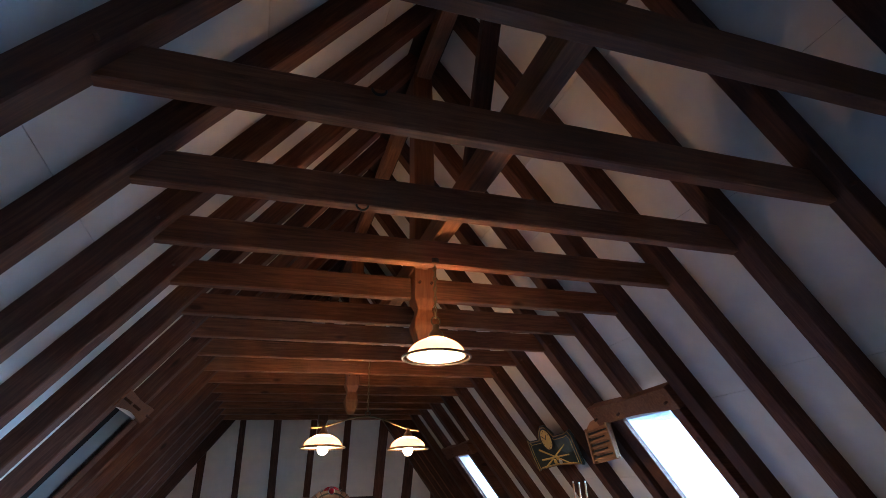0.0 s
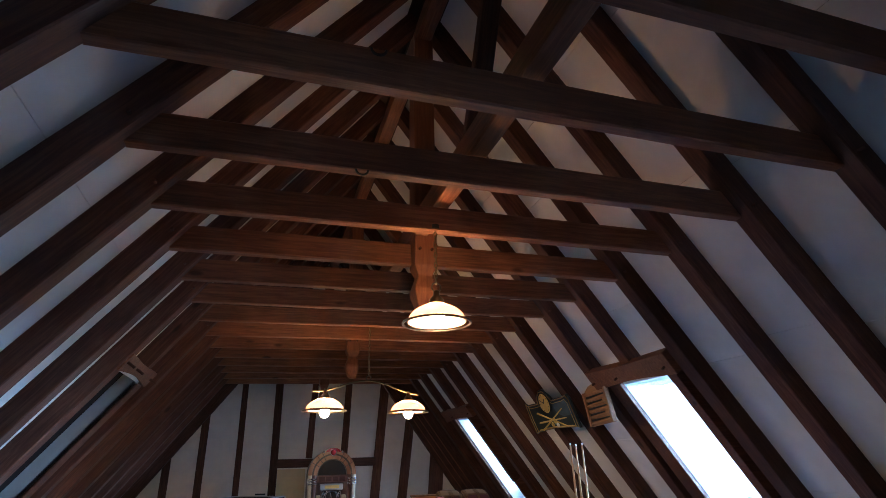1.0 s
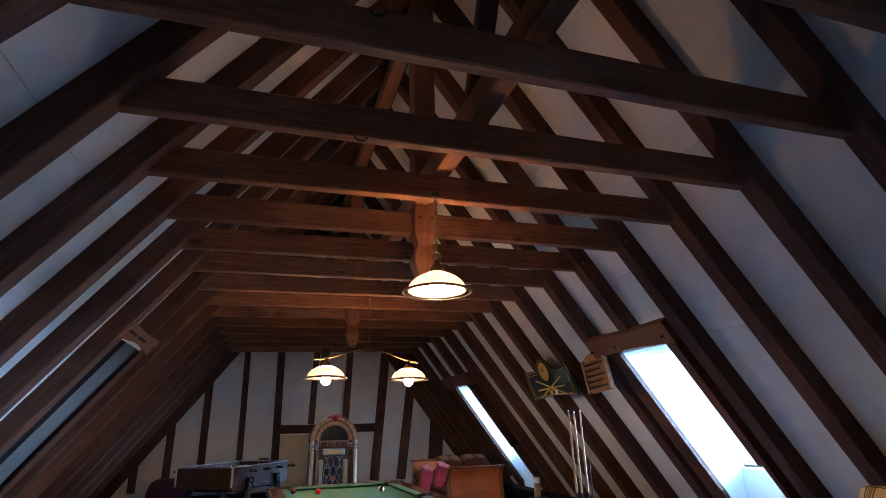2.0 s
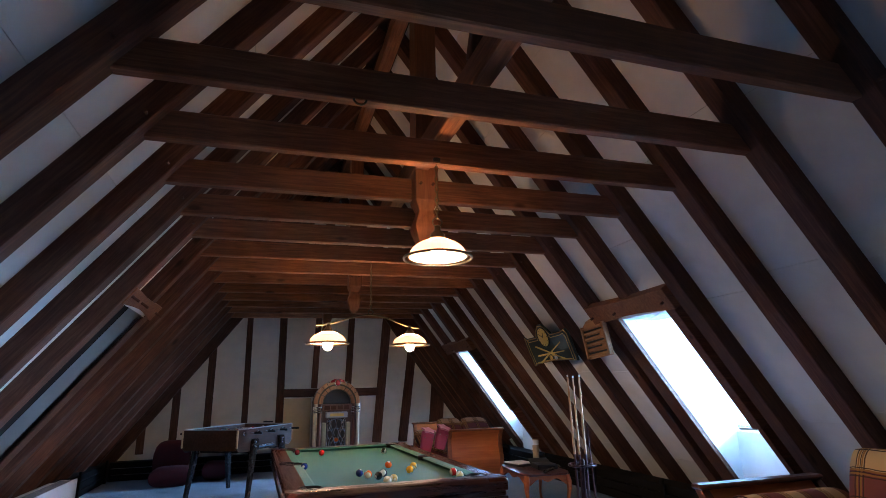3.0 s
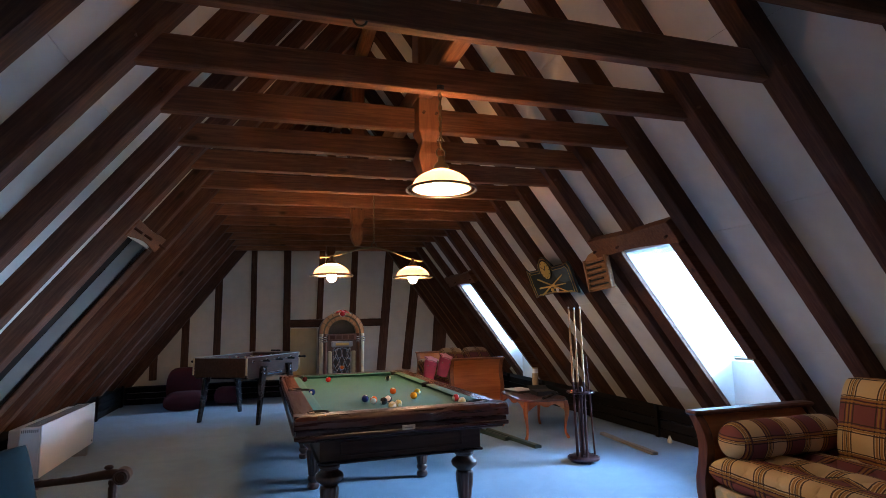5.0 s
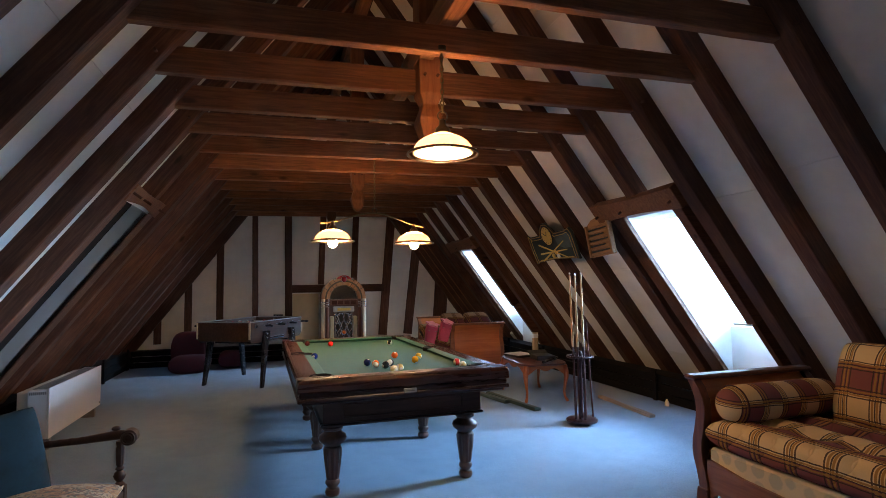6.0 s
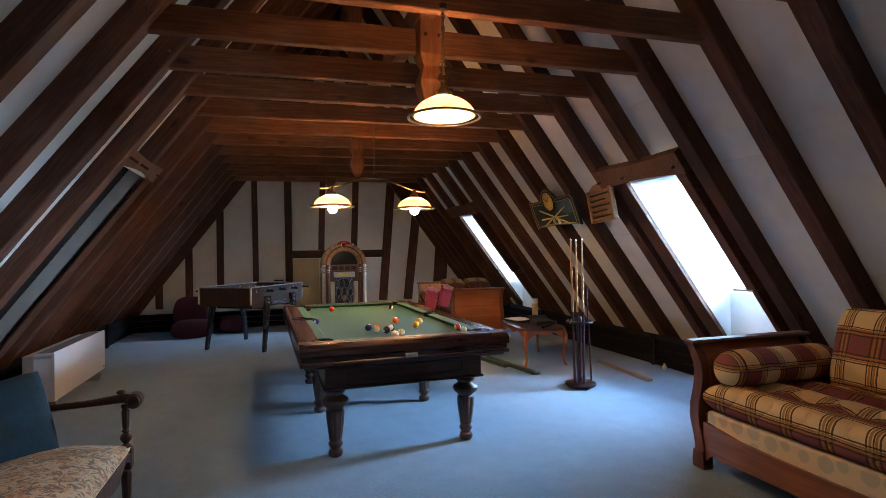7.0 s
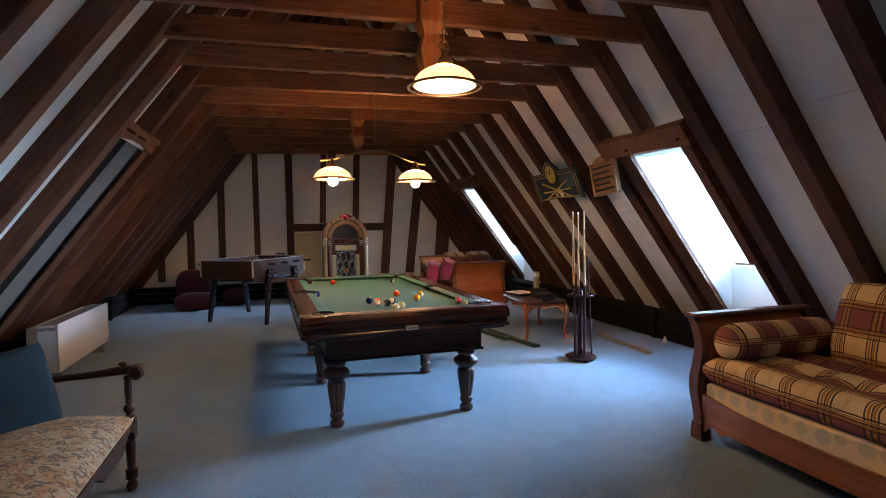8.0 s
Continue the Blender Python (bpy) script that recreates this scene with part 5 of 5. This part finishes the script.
# ---- convector heater ----
def heater():
    root = thing("convector_heater", "white convector heater standing before the sloped wall", "heater", pose(-1.615, 6.05, 0))
    L, H = 1.48, 0.557
    s = Shape()
    s.box(-0.015, 0.0, 0.0, L, 0.11, H, 0.004)
    part("front_panel", s, M_WHITE, root)
    s = Shape()
    s.box(-0.17, -0.016, 0.004, L - 0.004, 0.11, H - 0.012, 0.006)
    part("body", s, M_WHITE, root)
    s = Shape()
    s.box(-0.26, -0.171, 0.03, L - 0.03, 0.14, H - 0.03, 0.006)
    part("back_box", s, M_WHITE, root)
    for i in range(24):
        s = Shape()
        s.box(-0.15, -0.03, 0.05 + i * 0.058, 0.08 + i * 0.058, H - 0.012, H - 0.008)
        part("vent_slot", s, M_GREYVENT, root)
    for i in range(9):
        s = Shape()
        s.box(-0.155 + i * 0.015, -0.148 + i * 0.015, -0.002, 0.004, H - 0.055, H - 0.03)
        part("side_slot", s, M_GREYVENT, root)
    for y in (0.08, L - 0.14):
        s = Shape()
        s.box(-0.16, -0.02, y, y + 0.05, 0.0, 0.11, 0.004)
        part("foot", s, M_GREYVENT, root)
    s = Shape()
    s.lathe([(0.009, 0.0), (0.009, 0.006)], 12, m=Matrix.Translation((0.0, L - 0.05, 0.145)) @ pose(0, 0, 0, 0, 90, 0))
    part("knob", s, M_BLACK, root, "small black knob")


heater()


# ---- cue stand and cues ----
def cue_stand(x, y):
    root = thing("cue_stand", "round dark wooden cue stand on the carpet", "cue stand", pose(x, y, 0))
    s = Shape()
    s.lathe([(0.145, 0.02), (0.158, 0.03), (0.158, 0.045), (0.14, 0.058), (0.05, 0.062), (0.01, 0.062)], 36)
    part("base", s, M_MAHOGX, root, "", 40)
    for i in range(3):
        a = 2 * math.pi * i / 3 + 0.5
        s = Shape()
        s.ball((0.12 * math.cos(a), 0.12 * math.sin(a), 0.012), 0.012, 10, 6)
        part("foot", s, M_MAHOGX, root, "", 50)
    s = Shape()
    s.lathe([(0.022, 0.062), (0.03, 0.09), (0.018, 0.12), (0.018, 0.62), (0.026, 0.65), (0.03, 0.70), (0.012, 0.73)], 18)
    part("post", s, M_CUEDARK, root, "", 40)
    s = Shape()
    n = 36
    s.tube([(0.128 * math.cos(2 * math.pi * i / n), 0.128 * math.sin(2 * math.pi * i / n), 0.675) for i in range(n)], 0.012, 8, True)
    part("ring", s, M_MAHOGX, root, "", 60)
    for i in range(3):
        a = 2 * math.pi * i / 3
        s = Shape()
        s.tube([(0.015 * math.cos(a), 0.015 * math.sin(a), 0.67), (0.125 * math.cos(a), 0.125 * math.sin(a), 0.675)], 0.008, 6)
        part("spoke", s, M_MAHOGX, root)
    for i, (a, r0, r1, ln, pale) in enumerate(((200, 0.09, 0.125, 1.47, True), (226, 0.085, 0.118, 1.46, True), (262, 0.09, 0.085, 1.47, True), 
                                             (345, 0.115, 0.075, 0.98, False), (35, 0.10, 0.115, 0.93, False))):
        t = radians(a)
        p0 = Vector((x + r0 * math.cos(t), y + r0 * math.sin(t), 0.062))
        p1 = Vector((x + r1 * math.cos(t), y + r1 * math.sin(t), 0.062 + ln))
        u = (p1 - p0).normalized()
        sd = u.orthogonal().normalized()
        cue = thing("billiard_cue", "slim billiard cue with dark butt and pale maple shaft" if pale else "short dark billiard cue butt standing in the rack", "cue", axes(p0, sd, u.cross(sd), u), "cues in the stand")
        s = Shape()
        cut = 0.72 if pale else ln
        s.lathe([(0.0135, 0.0), (0.014, 0.02), (0.010, cut)] if pale else [(0.009, 0.0), (0.010, 0.02), (0.007, cut)], 12)
        part("butt", s, M_CUEDARK, cue, "dark stained butt", 50)
        if pale:
            s = Shape()
            s.lathe([(0.0125, cut + 0.001), (0.013, cut + 0.03), (0.0085, ln - 0.02)], 12)
            part("shaft", s, M_PALE, cue, "pale maple shaft", 50)
            s = Shape()
            s.lathe([(0.008, ln - 0.019), (0.008, ln - 0.004), (0.004, ln)], 12)
            part("tip", s, M_PAPER, cue)


cue_stand(3.285, 5.21)


# ---- low table with its load ----
def side_table():
    root = thing("side_table", "honey-coloured low table with wavy apron and cabriole legs", "side table", pose(3.47, 6.645, 0, 0, 0, -6))
    W, L, H = 0.255, 0.44, 0.46
    s = Shape()
    n = 40
    poly = []
    for i in range(n):
        a = 2 * math.pi * i / n
        c, d = math.cos(a), math.sin(a)
        q = 1 / max(abs(c) ** 6 + abs(d) ** 6, 1e-6) ** (1 / 6)
        w = 1 + 0.018 * math.cos(12 * a)
        poly.append(((W + 0.05) * c * q * w, (L + 0.05) * d * q * w))
    s.prism(poly, H - 0.022, H, "z", 0.006)
    part("top", s, M_TABLETOP, root, "dark glossy wavy-edged top")
    for d in (-1, 1):
        for axis, a, b in (("x", L, W), ("y", W, L)):
            s = Shape()
            pl = [(-b + 0.03, H - 0.023), (-b + 0.03, H - 0.13)]
            for i in range(1, 20):
                t = i / 20
                pl.append((-b + 0.03 + t * (2 * b - 0.06), H - 0.10 - 0.022 * math.cos(4 * math.pi * t) + 0.03 * math.sin(math.pi * t)))
            pl += [(b - 0.03, H - 0.13), (b - 0.03, H - 0.023)]
            if axis == "x":
                s.prism(pl, d * a - 0.01, d * a + 0.01, "y", 0.003)
            else:
                s.prism(pl, d * a - 0.01, d * a + 0.01, "x", 0.003)
            part("apron", s, M_HONEY, root, "wavy honey wood apron")
    for x in (-1, 1):
        for y in (-1, 1):
            s = Shape()
            pts, rs = [], []
            for z, o, r in ((H - 0.025, 0.0, 0.030), (0.36, 0.012, 0.034), (0.29, 0.015, 0.027), (0.20, 0.002, 0.019), (0.12, -0.008, 0.015), (0.06, -0.002, 0.015), (0.02, 0.016, 0.019), (0.0, 0.022, 0.016)):
                pts.append((x * (W - 0.01 + o), y * (L - 0.01 + o), z))
                rs.append(r)
            s.tube(pts, rs, 10)
            part("leg", s, M_HONEY, root, "curved cabriole leg", 60)
    z = H
    # what lies on it
    s = Shape()
    s.box(-0.13, 0.13, -0.16, 0.16, 0, 0.030, 0.006)
    ob = part("black_folder", s, M_BLACK)
    ob.matrix_basis = pose(3.43, 6.94, z, 0, 0, 12)
    tagged(ob, "black flat case lying on the side table", "case")
    s = Shape()
    s.box(-0.14, 0.13, -0.15, 0.15, 0, 0.008, 0.002)
    ob = part("white_paper_stack", s, M_PAPER)
    ob.matrix_basis = pose(3.43, 6.94, z + 0.030, 0, 0, 12)
    tagged(ob, "white papers lying on the black case", "papers")
    s = Shape()
    s.lathe([(0.038, 0.0), (0.040, 0.004), (0.040, 0.30), (0.036, 0.302), (0.036, 0.02)], 24)
    ob = part("cardboard_tube", s, M_CARD, None, "", 40)
    ob.matrix_basis = pose(3.68, 6.96, z)
    tagged(ob, "upright beige cardboard tube on the side table", "tube")
    ob2 = Shape()
    ob2.lathe([(0.0408, 0.23), (0.0408, 0.29)], 24)
    part("tube_label", ob2, M_PAPER, ob, "pale paper band", 40)
    case = thing("black_case", "open black equipment case on the side table", "case", pose(3.58, 6.58, z, 0, 0, -8))
    s = Shape()
    s.box(-0.12, 0.13, -0.14, 0.14, 0, 0.055, 0.008)
    part("case_base", s, M_BLACK, case)
    s = Shape()
    s.box(-0.12, 0.13, -0.01, 0.01, 0, 0.11, 0.006, Matrix.Translation((0, 0.14, 0.045)) @ pose(0, 0, 0, -70, 0, 0))
    part("case_lid", s, M_BLACK, case)
    s = Shape()
    s.box(0.135, 0.145, -0.03, 0.03, 0.015, 0.035, 0.003)
    part("clasp", s, M_CHROME, case)
    s = Shape()
    s.tube([(-0.20, -0.02, 0.017), (0.28, 0.10, 0.017)], 0.017, 10)
    ob = part("black_tube", s, M_BLACKGLOSS, None, "", 50)
    ob.matrix_basis = pose(3.56, 6.32, z, 0, 0, 28)
    tagged(ob, "thin black tube lying on the side table", "tube")


side_table()

# ---- loose things on the floor ----
for x, y, ang, ln, z in ((3.037, 6.37, -81, 1.05, 0.0), (2.875, 6.78, -79, 0.95, 0.0)):
    s = Shape()
    s.prism([(-0.045, 0.0), (0.045, 0.0), (0.045, 0.03), (-0.01, 0.045), (-0.045, 0.04)], -ln / 2, ln / 2, "x", 0.004)
    ob = part("cushion_rail", s, M_GREENPAINT)
    ob.matrix_basis = pose(x, y, z, 0, 0, ang)
    tagged(ob, "long dull green rail lying on the carpet", "rail", "rails on the floor")
ob = part("old_plank", timber(1.05, 0.07, 0.03, 4.4, 0.01), M_WEATHERED)
ob.matrix_basis = pose(4.09, 5.15, 0.0, 0, 0, 85.8)
tagged(ob, "weathered plank lying by the wall ledge", "plank")
s = Shape()
s.lathe([(0.022, 0.0), (0.026, 0.008), (0.024, 0.04), (0.011, 0.066), (0.009, 0.078)], 12)
ob = part("white_flask", s, M_CREAM, None, "", 40)
ob.matrix_basis = pose(4.60, 5.53, 0)
tagged(ob, "small white bottle standing by the ledge", "bottle")
ob = part("pale_board", timber(0.95, 0.10, 0.20, 8.2, 0.006), M_RACK)
ob.matrix_basis = pose(-2.02, 6.30, 0.0, 0, 0, 96)
tagged(ob, "pale sawn board standing on edge under the eave", "board")
for x, y, z, w, d, h, lab in ((-1.07, 10.45, 0.13, 0.62, 0.5, 0.30, "flat round"), (-1.15, 10.85, 0.32, 0.55, 0.30, 0.66, "tall"), (-0.44, 10.80, 0.14, 0.42, 0.4, 0.30, "small")):
    s = Shape()
    s.pad(w, d, h, 4.0, 14, None, 0.4)
    ob = part("red_cushion", s, M_RED, None, "", 60)
    ob.matrix_basis = pose(x, y, z + 0.02)
    tagged(ob, "%s dark red cushion on the floor by the far wall" % lab, "cushion", "red cushions")


# ---- wall plaques on the rafters ----
def hung(x, y, z, tilt):
    """A pose facing the room: x along the room, y up, leaning out at its head by tilt degrees."""
    t = radians(tilt)
    u, n = Vector((-math.sin(t), 0, math.cos(t))), Vector((math.cos(t), 0, math.sin(t)))
    return axes((x, y, z), Vector((0, -1, 0)), u, -n)


def clock_plaque():
    root = thing("clock_plaque", "dark green billiards plaque with a round clock", "wall clock", hung(3.765, 6.52, 1.90, 20))
    s = Shape()
    poly = [(-0.58, 0.215), (-0.54, 0.175), (-0.24, 0.18), (-0.19, 0.27), (-0.10, 0.335), (0.0, 0.335), (0.09, 0.26), (0.15, 0.19), (0.42, 0.20), (0.52, 0.22), (0.56, 0.16),
            (0.555, -0.19), (0.48, -0.175), (0.0, -0.16), (-0.47, -0.185), (-0.56, -0.21), (-0.585, 0.0)]
    s.prism(poly, 0.0, 0.028, "z", 0.004)
    part("board", s, M_PLAQUE, root, "dark green painted board")
    s = Shape()
    pts = [(x * 0.95, y * 0.93, 0.030) for x, y in poly]
    s.tube(pts, 0.007, 6, True)
    part("gilt_edge", s, M_BRASS, root, "thin gilt edge")
    s = Shape()
    s.prism([(0.12, 0.15), (0.46, 0.165), (0.51, 0.10), (0.50, -0.02), (0.30, -0.03), (0.16, 0.02)], 0.0282, 0.0305, "z", 0.001)
    part("painted_scene", s, M_SCENE, root, "dull blue-grey painted scene")
    s = Shape()
    s.tube([(x * 0.86, y * 0.80 - 0.01, 0.030) for x, y in poly], 0.004, 6, True)
    part("inner_line", s, M_YELLOW, root, "thin painted gold line")
    s = Shape()
    s.lathe([(0.001, 0.028), (0.125, 0.028), (0.125, 0.040), (0.12, 0.042), (0.001, 0.042)], 32, -0.03, 0.165)
    dial = part("dial", s, M_YELLOW, root, "yellow clock dial", 30)
    s = Shape()
    s.tube([(-0.03 + 0.13 * math.cos(2 * math.pi * i / 32), 0.165 + 0.13 * math.sin(2 * math.pi * i / 32), 0.036) for i in range(32)], 0.010, 8, True)
    part("bezel", s, M_BLACK, dial, "", 60)
    for a, ln, w in ((60, 0.065, 0.006), (150, 0.09, 0.004)):
        s = Shape()
        s.box(0, ln, -w, w, 0.043, 0.046, 0, Matrix.Translation((-0.03, 0.165, 0)) @ pose(0, 0, 0, 0, 0, a))
        part("pointer", s, M_BLACK, dial)
    for i in range(12):
        s = Shape()
        s.box(0.095, 0.112, -0.004, 0.004, 0.0425, 0.0445, 0, Matrix.Translation((-0.03, 0.165, 0)) @ pose(0, 0, 0, 0, 0, 30 * i))
        part("hour_mark", s, M_BLACK, dial)
    for a, c in ((20, 0.01), (-18, 0.01), (2, 0.0)):
        s = Shape()
        s.tube([(-0.34 * math.cos(radians(a)), -0.06 + c - 0.34 * math.sin(radians(a)), 0.032), (0.34 * math.cos(radians(a)), -0.06 + c + 0.34 * math.sin(radians(a)), 0.032)], [0.012, 0.007], 8)
        part("crossed_cue", s, M_YELLOW, root, "gilt crossed cue")
    for x, y, m in ((-0.03, -0.11, M_YELLOW), (0.05, -0.07, M_YELLOW), (0.09, -0.12, M_PAPER)):
        s = Shape()
        s.ball((x, y, 0.03), 0.032, 14, 8, (1, 1, 0.5))
        part("painted_ball", s, m, root, "", 60)


clock_plaque()


def cue_rack():
    root = thing("wall_rack", "small honey wood rack with a row of dark cues", "wall rack", hung(3.714, 5.385, 1.918, 8) @ pose(0, 0, 0, 0, 0, 4))
    s = Shape()
    poly = [(-0.22, -0.20), (0.22, -0.20), (0.22, 0.165), (0.13, 0.215), (0.0, 0.235), (-0.13, 0.215), (-0.22, 0.165)]
    s.prism(poly, 0.0, 0.018, "z", 0.003)
    part("back_board", s, M_RACK, root)
    for x0, x1 in ((-0.22, -0.185), (0.185, 0.22)):
        s = Shape()
        s.box(x0, x1, -0.195, 0.16, 0.019, 0.055, 0.004)
        part("side", s, M_RACK, root)
    for i in range(6):
        y = -0.175 + i * 0.060
        s = Shape()
        s.box(-0.184, 0.184, y, y + 0.018, 0.02, 0.05, 0.003)
        part("slat", s, M_RACK, root)
        if i < 5:
            s = Shape()
            s.tube([(-0.17, y + 0.037, 0.035), (0.17 - 0.08 * (i % 2), y + 0.037, 0.035)], [0.012, 0.008], 8)
            part("dark_rod", s, M_BLACK, root, "dark rod")


cue_rack()
